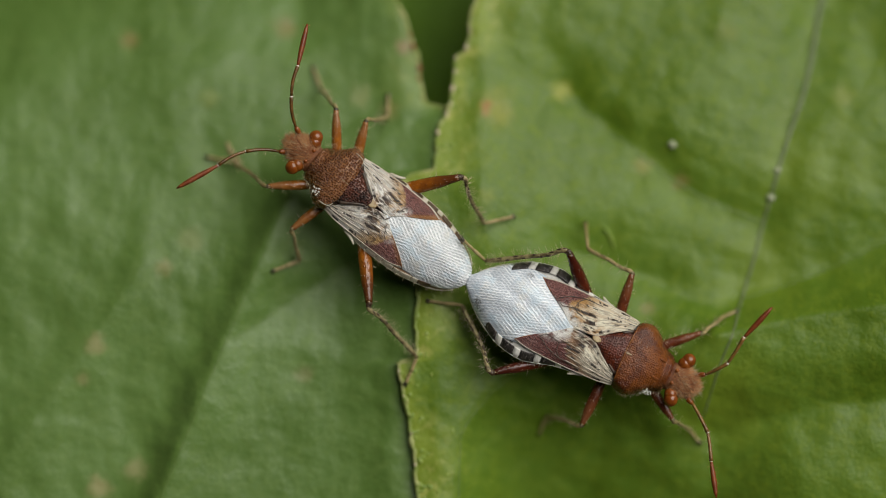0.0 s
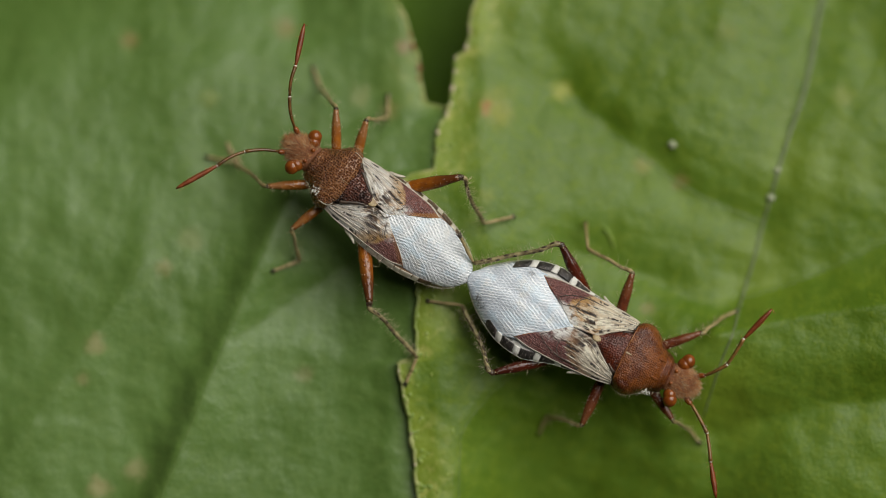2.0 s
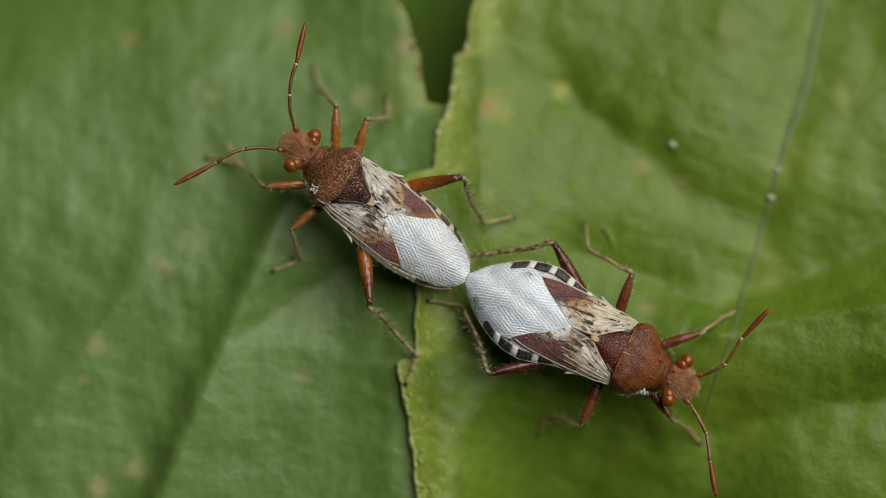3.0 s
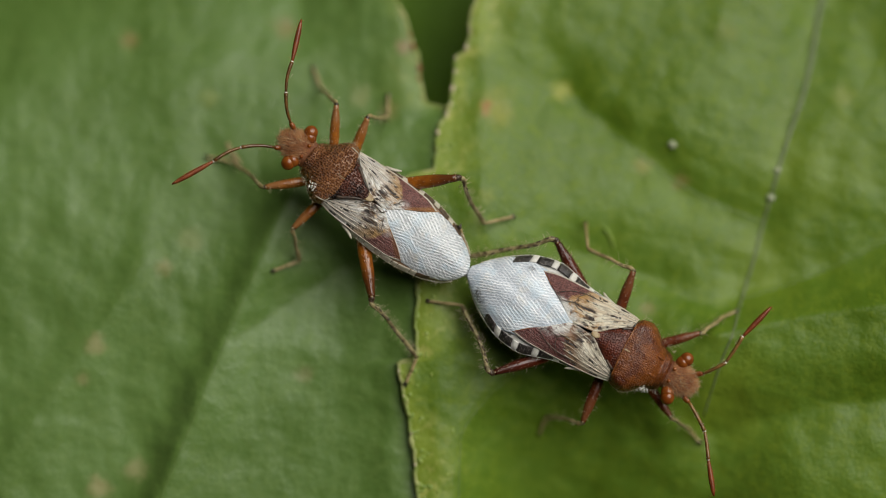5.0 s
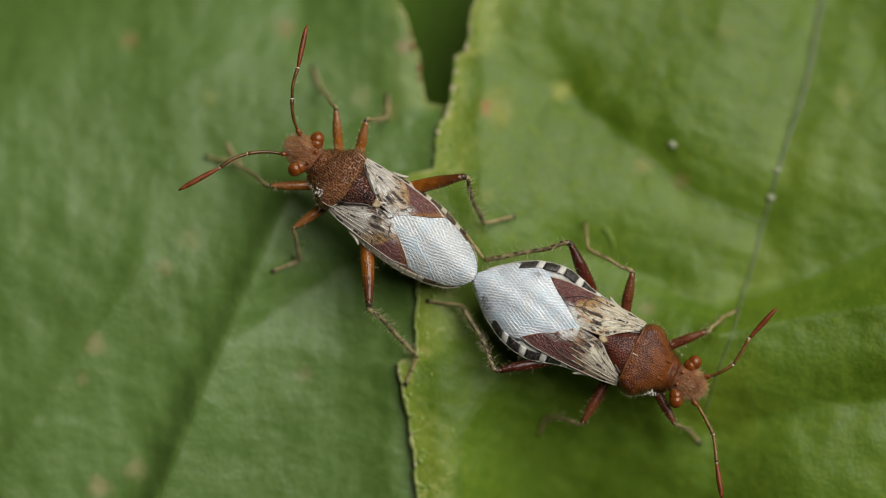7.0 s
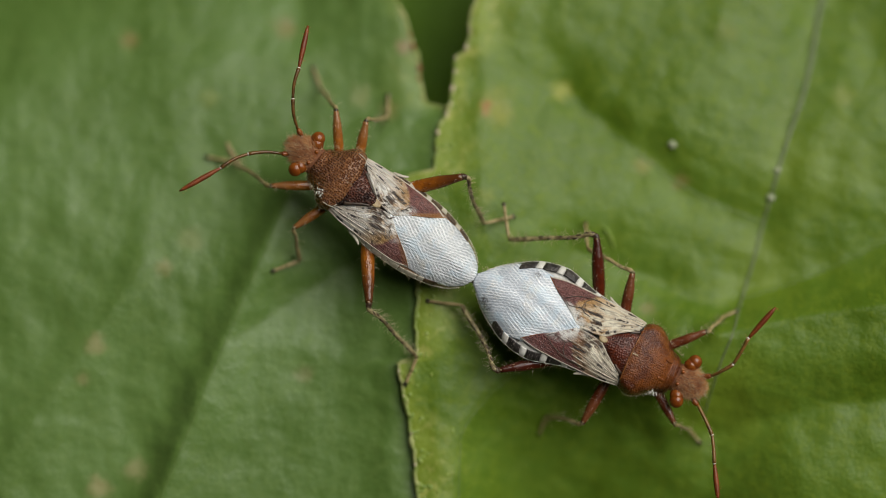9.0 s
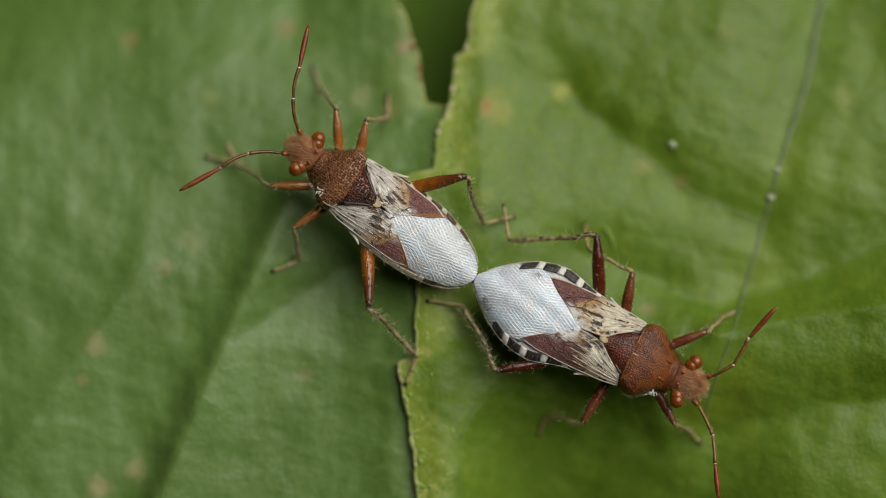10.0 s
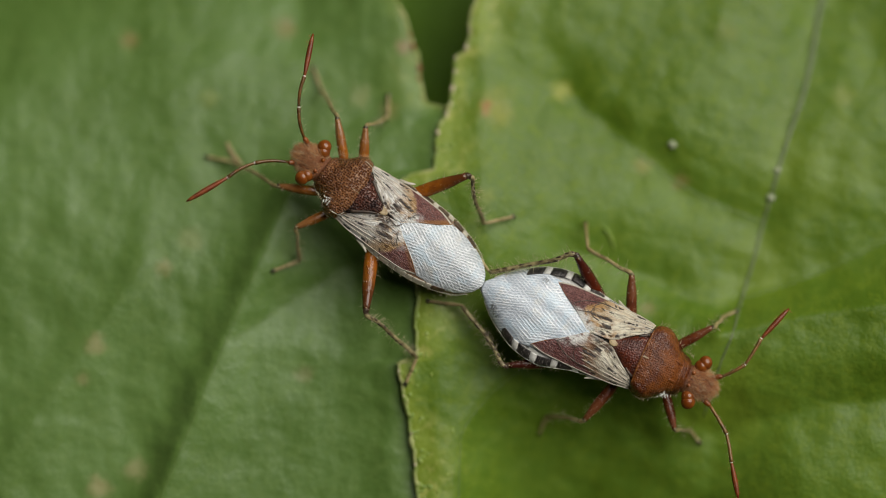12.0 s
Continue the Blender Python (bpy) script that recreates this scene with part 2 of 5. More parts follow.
M_BLACK = black_plate_material("plate_black")
M_TAN = plain_material("plate_brown", (0.035, 0.022, 0.014), (0.12, 0.075, 0.045), 6.0, 0.4, 0.03)
M_CREAM = plain_material("plate_cream", (0.42, 0.38, 0.30), (0.60, 0.56, 0.47), 5.0, 0.4, 0.02)
M_WHITE = plain_material("plate_white", (0.58, 0.57, 0.52), (0.72, 0.72, 0.68), 5.0, 0.4, 0.02)
M_BELLY = plain_material("belly_tan", (0.20, 0.11, 0.06), (0.30, 0.20, 0.12), 2.5, 0.45, 0.02)
M_BELLY_PALE = plain_material("belly_pale", (0.42, 0.41, 0.38), (0.60, 0.60, 0.58), 2.5, 0.42, 0.02, dots=2.6, dot_color=(0.08, 0.07, 0.06))


def membrane_material(name, amount, furrow, contrast, veil, smears=()):
    """Milky wing skin: fine creases in two crossing sets, gloss on the ridges and grey shade in the furrows put into
    the colour, with bluish and tan tones.
    """
    n = Nodes(name)
    warp = n.tree.nodes.new("ShaderNodeTexNoise")
    warp.inputs["Scale"].default_value = 1.3
    n.link(n.mm, warp.inputs["Vector"])
    bend = n.tree.nodes.new("ShaderNodeVectorMath")
    bend.operation = "MULTIPLY_ADD"
    n.link(warp.outputs["Color"], bend.inputs[0])
    bend.inputs[1].default_value = (0.16, 0.16, 0.0)
    n.link(n.mm, bend.inputs[2])

    def creases(angle, scale, patch):
        turn = n.tree.nodes.new("ShaderNodeMapping")
        turn.inputs["Rotation"].default_value = (0, 0, radians(angle))
        n.link(bend.outputs[0], turn.inputs["Vector"])
        line = n.wave(scale, 1.8, 3.0, "Y", n.stretch(1.0, 1.0, 0.1, turn.outputs["Vector"]), 2.6)
        broken = n.noise(5.5, 4, 0.7, n.stretch(0.5, 2.2, 0.2, turn.outputs["Vector"]))
        line = n.math("MULTIPLY", n.step(line, 0.15, 0.90), n.step(broken, 0.34, 0.60, 0.25, 1.0))
        return n.math("MULTIPLY", line, n.step(n.noise(patch, 3), 0.36, 0.62, 0.30, 1.0))

    hatch = n.math("MAXIMUM", creases(-17, 3.6, 0.8), n.math("MULTIPLY", creases(28, 3.1, 0.95), 0.75))
    grit = n.noise(24, 4, 0.7)
    ridge = n.math("ADD", n.math("MULTIPLY", hatch, contrast), n.math("MULTIPLY", grit, 0.55))
    # ridge gloss and furrow shade coloured in, following the crease height
    color = n.mix(n.step(ridge, 0.16, 0.84), furrow, (0.92, 0.955, 0.99))
    color = n.mix(n.step(n.noise(0.8, 4, 0.6), 0.44, 0.62, 0.0, veil), color, (0.84, 0.90, 0.97))
    color = n.mix(n.step(n.noise(1.2, 4), 0.54, 0.70, 0.0, 0.35), color, (0.74, 0.66, 0.50))
    color = n.mix(n.step(n.noise(1.7, 3), 0.48, 0.64, 0.0, 0.40), color, (0.48, 0.66, 0.80))
    color = n.mix(n.step(n.noise(7.0, 4, 0.7), 0.60, 0.72, 0.0, 0.4), color, (0.66, 0.56, 0.62))
    for x, y, r in smears:
        dark = n.math("MULTIPLY", n.spot(x, y, r), n.step(n.noise(14.0, 3, 0.6, n.stretch(1.6, 0.6, 1)), 0.44, 0.56, 0.1, 0.85))
        color = n.mix(dark, color, (0.07, 0.065, 0.06))
    return n.done(color, 0.30, n.bump(ridge, amount, 1.0), Specular_IOR_Level=0.7, Coat_Weight=0.7, Coat_Roughness=0.22)


M_MEMBRANE = membrane_material("membrane_milky", 0.048, (0.36, 0.40, 0.44), 0.95, 0.12)
M_MEMBRANE_SOFT = membrane_material("membrane_milky_smooth", 0.026, (0.38, 0.44, 0.53), 0.70, 0.60, ((0.52, -0.50, 0.12), (0.72, -0.66, 0.10), (1.72, 0.95, 0.10)))


def corium_material(name, reach, pale, amber, purple, clouds, rust):
    """Fore wing: pale with fine lines and dark dashes in front, amber and clouded inside, wine-brown and grained
    at the rear outer corner. The mesh tells how far along and across the wing a point lies."""
    n = Nodes(name)
    ways = []
    for key in ("along", "across"):
        at = n.tree.nodes.new("ShaderNodeAttribute")
        at.attribute_name = key
        ways.append(at.outputs["Fac"])
    u, v = ways

    def plane(ku, kv, off):
        c = n.tree.nodes.new("ShaderNodeCombineXYZ")
        n.put(c.inputs[0], n.math("MULTIPLY", u, ku))
        n.put(c.inputs[1], n.math("MULTIPLY", v, kv))
        c.inputs[2].default_value = off
        return c.outputs[0]

    rough = n.noise(2.4, 5, 0.62)
    q = n.math("SUBTRACT", n.math("ADD", u, n.math("MULTIPLY", v, 0.75)), reach + 0.68)
    q = n.math("ADD", q, n.math("MULTIPLY", n.math("SUBTRACT", rough, 0.5), 0.16))
    streak = n.noise(1.0, 5, 0.7, plane(5.0, 30.0, 0.0))
    color = n.mix(n.step(streak, 0.30, 0.45), (0.13, 0.095, 0.060), pale)
    rear = n.step(n.math("SUBTRACT", u, n.math("MULTIPLY", v, 0.25)), 0.30, 0.60, 0.35, 1.0)
    color = n.mix(n.math("MULTIPLY", rear, n.step(n.noise(1.0, 4, 0.6, plane(4.0, 5.0, 4.0)), 0.42, 0.58, 0.0, 0.9)), color, amber)
    # brown blotches
    color = n.mix(n.math("MULTIPLY", rear, n.step(n.noise(1.0, 5, 0.7, plane(7.0, 7.0, 9.0)), clouds, clouds + 0.10, 0.0, 0.95)), color, (0.062, 0.032, 0.017))
    # inner zone: amber with dark clouds
    inner = n.step(q, -0.30, -0.06)
    color = n.mix(n.math("MULTIPLY", inner, 0.75), color, amber)
    web = n.noise(3.4, 5, 0.75)
    color = n.mix(n.math("MULTIPLY", inner, n.step(web, 0.50, 0.60, 0.0, 0.8)), color, (0.05, 0.028, 0.016))
    # dark dashes beside the veins
    wob = n.math("MULTIPLY", n.math("SUBTRACT", n.noise(7.0, 4, 0.7), 0.5), 0.16)
    for k, vk in enumerate((0.09, 0.27, 0.47, 0.68, 0.90)):
        off = n.math("ABSOLUTE", n.math("SUBTRACT", n.math("ADD", v, wob), vk))
        dash = n.step(n.noise(1.0, 2, 0.5, plane(9.0, 0.0, 3.7 * k + 1.3)), 0.52, 0.57)
        color = n.mix(n.math("MULTIPLY", n.step(off, 0.022, 0.048, 0.95, 0.0), dash), color, (0.022, 0.016, 0.015))
    grained = n.mix(n.step(n.noise(20, 3, 0.6), 0.38, 0.62), (0.085, 0.030, 0.028), purple)
    color = n.mix(n.step(q, -0.025, 0.025), color, grained)
    milk = n.math("MULTIPLY", n.step(u, 0.72, 0.93), n.step(n.math("ADD", v, n.math("MULTIPLY", n.noise(2.2, 4), 0.4)), 0.52, 0.84, 1.0, 0.0))
    milk = n.math("MULTIPLY", milk, n.step(n.noise(4.2, 4, 0.65), 0.38, 0.56, 0.10, 0.9))
    color = n.mix(milk, color, (0.84, 0.84, 0.81))
    color = n.mix(n.math("MULTIPLY", n.step(u, 0.925, 0.96), n.step(v, 0.30, 0.55, 0.0, rust)), color, (0.26, 0.11, 0.03))
    color = n.mix(n.step(v, 0.955, 0.985, 0.0, 0.85), color, (0.66, 0.63, 0.55))
    under = n.bump(streak, 0.07, 0.9)
    return n.done(color, 0.26, n.bump(n.noise(20, 3, 0.6), 0.035, 0.9, under), Specular_IOR_Level=0.6)


M_COR_A = corium_material("corium_grey", 0.60, (0.86, 0.85, 0.81), (0.44, 0.25, 0.085), (0.21, 0.080, 0.068), 0.40, 0.4)
M_COR_B = corium_material("corium_cream", 0.56, (0.84, 0.79, 0.64), (0.44, 0.23, 0.060), (0.23, 0.095, 0.085), 0.49, 0.0)
M_COR_A_FAR = corium_material("corium_grey_long", 0.52, (0.86, 0.85, 0.81), (0.44, 0.25, 0.085), (0.21, 0.080, 0.068), 0.44, 0.85)
M_COR_B_FAR = corium_material("corium_cream_dark", 0.40, (0.84, 0.79, 0.64), (0.25, 0.105, 0.032), (0.19, 0.066, 0.060), 0.42, 0.0)
M_VEIN = plain_material("wing_vein_pale", (0.46, 0.40, 0.30), (0.70, 0.66, 0.57), 4.0, 0.36, 0.01, dots=1.7, dot_color=(0.05, 0.035, 0.025))
M_VEIN_AMBER = plain_material("wing_vein_amber", (0.16, 0.065, 0.02), (0.30, 0.15, 0.05), 3.0, 0.35, 0.01)
M_VEIN_DARK = plain_material("wing_vein_dark", (0.03, 0.022, 0.018), (0.08, 0.05, 0.03), 5.0, 0.4, 0.01)


# ---- building helpers (all in millimetres) ----
def curve(xs, ys):
    """A smooth function through the points (xs, ys)."""
    xs, ys = np.asarray(xs, float), np.asarray(ys, float)
    h, m = np.diff(xs), np.diff(ys) / np.diff(xs)
    w1, w2 = 2 * h[1:] + h[:-1], h[1:] + 2 * h[:-1]
    same = m[1:] * m[:-1] > 0
    inner = np.where(same, (w1 + w2) / np.where(same, w1 / np.where(same, m[:-1], 1) + w2 / np.where(same, m[1:], 1), 1), 0.0)
    slope = np.concatenate([[m[0]], inner, [m[-1]]])

    def f(x):
        x = np.clip(np.asarray(x, float), xs[0], xs[-1])
        i = np.clip(np.searchsorted(xs, x) - 1, 0, len(xs) - 2)
        h = xs[i + 1] - xs[i]
        s = (x - xs[i]) / h
        return ((2 * s ** 3 - 3 * s ** 2 + 1) * ys[i] + (s ** 3 - 2 * s ** 2 + s) * h * slope[i]
                + (-2 * s ** 3 + 3 * s ** 2) * ys[i + 1] + (s ** 3 - s ** 2) * h * slope[i + 1])
    return f


def mesh_of(name, verts, faces, materials, slots=None):
    data = bpy.data.meshes.new(name)
    data.from_pydata([tuple(float(c) * MM for c in v) for v in verts], [], faces)
    for m in materials:
        data.materials.append(m)
    if slots is not None:
        data.polygons.foreach_set("material_index", slots)
    data.polygons.foreach_set("use_smooth", [True] * len(data.polygons))
    data.validate()
    data.update()
    return data


def piece(name, shape, material, parent=None, label=""):
    """One mesh object of a shape (verts, faces[, slots]) under a thing or part."""
    materials = material if isinstance(material, (list, tuple)) else [material]
    ob = new(name, mesh_of(name, shape[0], shape[1], materials, shape[2] if len(shape) > 2 else None))
    if parent is not None:
        ob.parent = parent
    return tagged(ob, label)


def join(*shapes):
    """Several shapes as one; each takes the material slot of its place unless it brings slots."""
    verts, faces, slots = [], [], []
    for k, s in enumerate(shapes):
        off = len(verts)
        verts += list(s[0])
        faces += [tuple(i + off for i in f) for f in s[1]]
        slots += list(s[2]) if len(s) > 2 else [0] * len(s[1])
    return verts, faces, slots


def painted(shape, slot):
    return shape[0], shape[1], [slot] * len(shape[1])


def sheet(grid, thick=0.0):
    """A plate over a grid of points (rows, columns, 3), closed below at that thickness."""
    r, c = grid.shape[:2]
    top = grid.reshape(-1, 3)
    faces = [(i * c + j, i * c + j + 1, (i + 1) * c + j + 1, (i + 1) * c + j) for i in range(r - 1) for j in range(c - 1)]
    if not thick:
        return top.tolist(), faces
    n = r * c
    low = top - np.array([0, 0, thick])
    faces += [tuple(n + k for k in reversed(f)) for f in faces]
    rim = [j for j in range(c)] + [i * c + c - 1 for i in range(1, r)] + [(r - 1) * c + j for j in range(c - 2, -1, -1)] + [i * c for i in range(r - 2, 0, -1)]
    faces += [(rim[k], rim[k] + n, rim[(k + 1) % len(rim)] + n, rim[(k + 1) % len(rim)]) for k in range(len(rim))]
    return np.vstack([top, low]).tolist(), faces


def tube(points, radii, sides=8, flat=1.0):
    """A closed tube along points with a radius at each."""
    pts = [Vector(p) for p in points]
    verts, faces = [], []
    side = None
    for i, p in enumerate(pts):
        d = (pts[min(i + 1, len(pts) - 1)] - pts[max(i - 1, 0)]).normalized()
        if side is None:
            side = d.cross(Vector((0, 0, 1)) if abs(d.z) < 0.9 else Vector((0, 1, 0))).normalized()
        side = (side - d * side.dot(d)).normalized()
        up = side.cross(d)
        for k in range(sides):
            a = 2 * math.pi * k / sides
            verts.append(p + radii[i] * (math.cos(a) * side + flat * math.sin(a) * up))
    for i in range(len(pts) - 1):
        for k in range(sides):
            a, b = i * sides + k, i * sides + (k + 1) % sides
            faces.append((a, b, b + sides, a + sides))
    faces.append(tuple(range(sides - 1, -1, -1)))
    faces.append(tuple(range((len(pts) - 1) * sides, len(pts) * sides)))
    return [tuple(v) for v in verts], faces


def ball(center, radius, squash=(1, 1, 1), rings=12, sides=18, rough=0.0, seed=0):
    rnd = random.Random(seed)
    verts, faces = [], []
    for i in range(rings + 1):
        th = math.pi * i / rings
        for k in range(sides):
            a = 2 * math.pi * k / sides
            r = radius * (1 + rough * rnd.uniform(-1, 1))
            verts.append((center[0] + r * squash[0] * math.sin(th) * math.cos(a), center[1] + r * squash[1] * math.sin(th) * math.sin(a),
                          center[2] + r * squash[2] * math.cos(th)))
    for i in range(rings):
        for k in range(sides):
            b = (k + 1) % sides
            faces.append((i * sides + k, (i + 1) * sides + k, (i + 1) * sides + b, i * sides + b))
    return verts, faces


def bristles(roots, length, radius, rnd, spread=0.35):
    """Fine three-sided hairs: roots are (place, way) pairs."""
    verts, faces = [], []
    for p, way in roots:
        p, d = Vector(p), Vector(way).normalized()
        d = (d + spread * Vector((rnd.uniform(-1, 1), rnd.uniform(-1, 1), rnd.uniform(-1, 1)))).normalized()
        u = d.orthogonal().normalized()
        v = d.cross(u)
        k = length * rnd.uniform(0.6, 1.25)
        o = len(verts)
        bend = Vector((0, 0, -0.12 * k))
        for s, rr in ((0, 1.0), (0.55, 0.75)):
            for a in (0, 2.1, 4.2):
                verts.append(tuple(p + d * k * s + bend * s * s + radius * rr * (math.cos(a) * u + math.sin(a) * v)))
        verts.append(tuple(p + d * k + bend))
        for a in range(3):
            b = (a + 1) % 3
            faces += [(o + a, o + b, o + 3 + b, o + 3 + a), (o + 3 + a, o + 3 + b, o + 6)]
    return verts, faces


# ---- the leaves ----
def fold(X, Y, pts, height, w_left, w_right, fade=0.0, blunt=0.02):
    """A crease along the polyline pts: height at the line, dying away over w_left and w_right to its two sides."""
    best = np.full(X.shape, 1e9)
    lean = np.zeros(X.shape)
    along = np.zeros(X.shape)
    total = len(pts) - 1
    for i, ((x0, y0), (x1, y1)) in enumerate(zip(pts[:-1], pts[1:])):
        dx, dy = x1 - x0, y1 - y0
        s = np.clip(((X - x0) * dx + (Y - y0) * dy) / (dx * dx + dy * dy), 0, 1)
        d = np.hypot(X - x0 - s * dx, Y - y0 - s * dy)
        off = (dx * (Y - y0) - dy * (X - x0)) / math.hypot(dx, dy)
        near = d < best
        best = np.where(near, d, best)
        lean = np.where(near, off / (d + 0.35), lean)
        along = np.where(near, (i + s) / total, along)
    w = w_right + (w_left - w_right) * (np.clip(lean, -1, 1) * 0.5 + 0.5)
    return height * np.exp(-np.sqrt((best / w) ** 2 + blunt) * 1.2) * (1 - fade * along)


def ripple(X, Y, size, seed):
    rnd = np.random.RandomState(seed)
    z = np.zeros(X.shape)
    count = 7 if size > 3 else 28
    for _ in range(count):
        a, p, k = rnd.uniform(0, 6.28), rnd.uniform(0, 6.28), rnd.uniform(0.6, 1.7) / size
        z += np.sin((X * math.cos(a) + Y * math.sin(a)) * 6.28 * k + p) / math.sqrt(7 * count)
    return z


def soft_ramp(x):
    """0 below zero, x above, with a broad round bend between."""
    return 1.2 * np.logaddexp(0, x / 1.2)


def smooth(x, a, b):
    s = np.clip((x - a) / (b - a), 0, 1)
    return s * s * (3 - 2 * s)


def right_height(X, Y):
    z = 0.10 + 0.25 * ripple(X, Y, 8, 8) + 0.08 * ripple(X, Y, 2.0, 9) + 0.02 * ripple(X, Y, 0.9, 19) + 0.20 * smooth(X, 2.0, -0.4) - 0.40 * soft_ramp(-Y - 2.6) * smooth(X, -0.4, 3.0) * (1 - 0.55 * smooth(X, 8.5, 11.5)) - 0.22 * soft_ramp(Y)
    z += 1.20 * smooth(X, 3.6, 9.8) * smooth(Y, -0.6, -3.8)
    z += fold(X, Y, [(12.4, 8.5), (11.0, 3.0), (9.8, -1.0), (8.6, -4.0), (8.0, -9.0)], -0.85, 3.2, 1.6, 1.25)
    z += fold(X, Y, [(4.0, 5.3), (4.6, 4.5), (6.0, 3.4), (8.2, 1.8), (10.4, 0.8)], -0.9, 0.9, 2.6, 0.3)
    z += fold(X, Y, [(4.4, -0.2), (6.6, -0.9), (8.8, -2.1)], -0.75, 1.5, 1.3)
    z += fold(X, Y, [(9.6, -1.6), (11.6, -1.0), (14.2, 0.2), (17, 1.6)], -0.70, 1.2, 1.4)
    z += fold(X, Y, [(0.5, -9.0), (0.5, -6.2), (1.3, -4.7), (2.2, -4.0)], 0.30, 0.7, 1.8)
    z += fold(X, Y, [(8.8, -5.9), (11.6, -5.1), (15.0, -4.7)], -0.75, 1.9, 1.2)
    z += fold(X, Y, [(13.0, 8.8), (14.5, 5.5), (16.5, 4.0)], -0.15, 1.2, 1.2)
    z += fold(X, Y, [(8.8, -2.7), (11.5, -2.1), (14.5, -1.7), (17, -1.2)], 0.95, 1.2, 0.9)
    z += fold(X, Y, [(1.2, 8.4), (1.35, 5.0), (1.2, 2.4), (1.6, 0.4)], 0.34, 1.3, 0.5, 0.0, 0.10)
    return z


edge_left = curve([-26, -14, -2, 2.0, 4.25, 4.55, 4.75, 5.2, 6.3, 7.2, 7.9, 10, 14, 26],
                  [2.6, 2.6, 2.2, 2.0, 1.6, 0.2, -0.62, -0.70, -0.86, -1.15, -1.42, -2.4, -4.5, -10])
edge_right = curve([-26, -14, -7.9, -6.8, -5.0, -3.66, -3.54, -2.2, -1.25, 0.5, 1.9, 2.38, 2.55, 3.6, 4.85, 6.2, 6.45, 7.9, 10, 14, 26],
                   [2.5, 0.4, -0.80, -0.90, -1.16, -1.42, -0.86, -0.84, -0.80, -1.1, -1.5, -1.0, -0.26, -0.18, 0.28, 0.46, 0.74, 1.0, 1.8, 3.6, 9])


def left_height(X, Y):
    z = -0.65 + 0.20 * ripple(X, Y, 9, 3) + 0.07 * ripple(X, Y, 2.2, 4) + 0.02 * ripple(X, Y, 0.9, 14) - 0.003 * (X + 6) ** 2 - 0.22 * soft_ramp(Y) - 0.24 * soft_ramp(Y - 5.5) * smooth(X, -2.5, -5.0)
    z += fold(X, Y, [(-4.9, 1.8), (-6.2, -1.2), (-7.6, -4.5), (-9.2, -8.4), (-11, -13)], 1.15, 2.8, 0.75)
    z += fold(X, Y, [(-0.6, 0.6), (-3.1, -0.6), (-5.2, -1.9), (-6.7, -2.9)], -0.62, 1.5, 1.2, 0.35)
    z += fold(X, Y, [(-9.6, -0.4), (-11.4, -3.2), (-13.2, -5.6), (-15, -8)], 0.42, 1.6, 1.0)
    z -= 0.22 * np.log1p(np.exp(np.minimum((0.73 * (Y - 7.0) - 0.69 * (X + 12.4)) / 0.5, 40)))
    z += fold(X, Y, [(-2.2, 4.6), (-4.2, 3.4), (-5.0, 2.6)], -0.20, 1.0, 1.0)
    z += fold(X, Y, [(-2.0, 7.5), (-4.6, 6.2), (-7.0, 6.4), (-9.0, 5.0)], 0.18, 1.0, 1.6)
    z += fold(X, Y, [(-4.9, 1.8), (-6.2, -1.2), (-7.6, -4.5), (-9.2, -8.4), (-11, -13)], 0.16, 0.9, 0.6, 0.0, 0.3)
    z += fold(X, Y, [(-5.7, 1.5), (-7.0, -1.4), (-8.4, -4.6), (-10.0, -8.4), (-11.8, -13)], -0.24, 0.9, 0.8, 0.0, 0.2)
    z += 0.42 * smooth(X, -3.4, -0.9) + 0.25 * smooth(X, -6.5, -1.5) * smooth(Y, -1.5, -4.0)
    # close to the other leaf's margin the blade lies against its underside
    rim_x = edge_right(Y)
    rest = right_height(np.maximum(X, rim_x), Y) - 0.225 - 0.10 * smooth(Y, -0.5, -3.0)
    lean = smooth(X - rim_x, -1.1, 0.0) * smooth(Y, 4.7, 4.2) * smooth(Y, -9.5, -8.8)
    return z + (rest - z) * lean


def jag(y, seed, amount):
    return amount * (np.sin(y * 5.1 + seed) * 0.4 + np.sin(y * 11.7 + 2 * seed) * 0.35 + np.sin(y * 23.0 + 3 * seed) * 0.25)


def spaced(lo, hi, inner_lo, inner_hi, fine, coarse):
    a = np.arange(inner_lo, inner_hi, fine)
    return np.concatenate([np.arange(lo, inner_lo, coarse), a, np.arange(inner_hi, hi + coarse, coarse)])


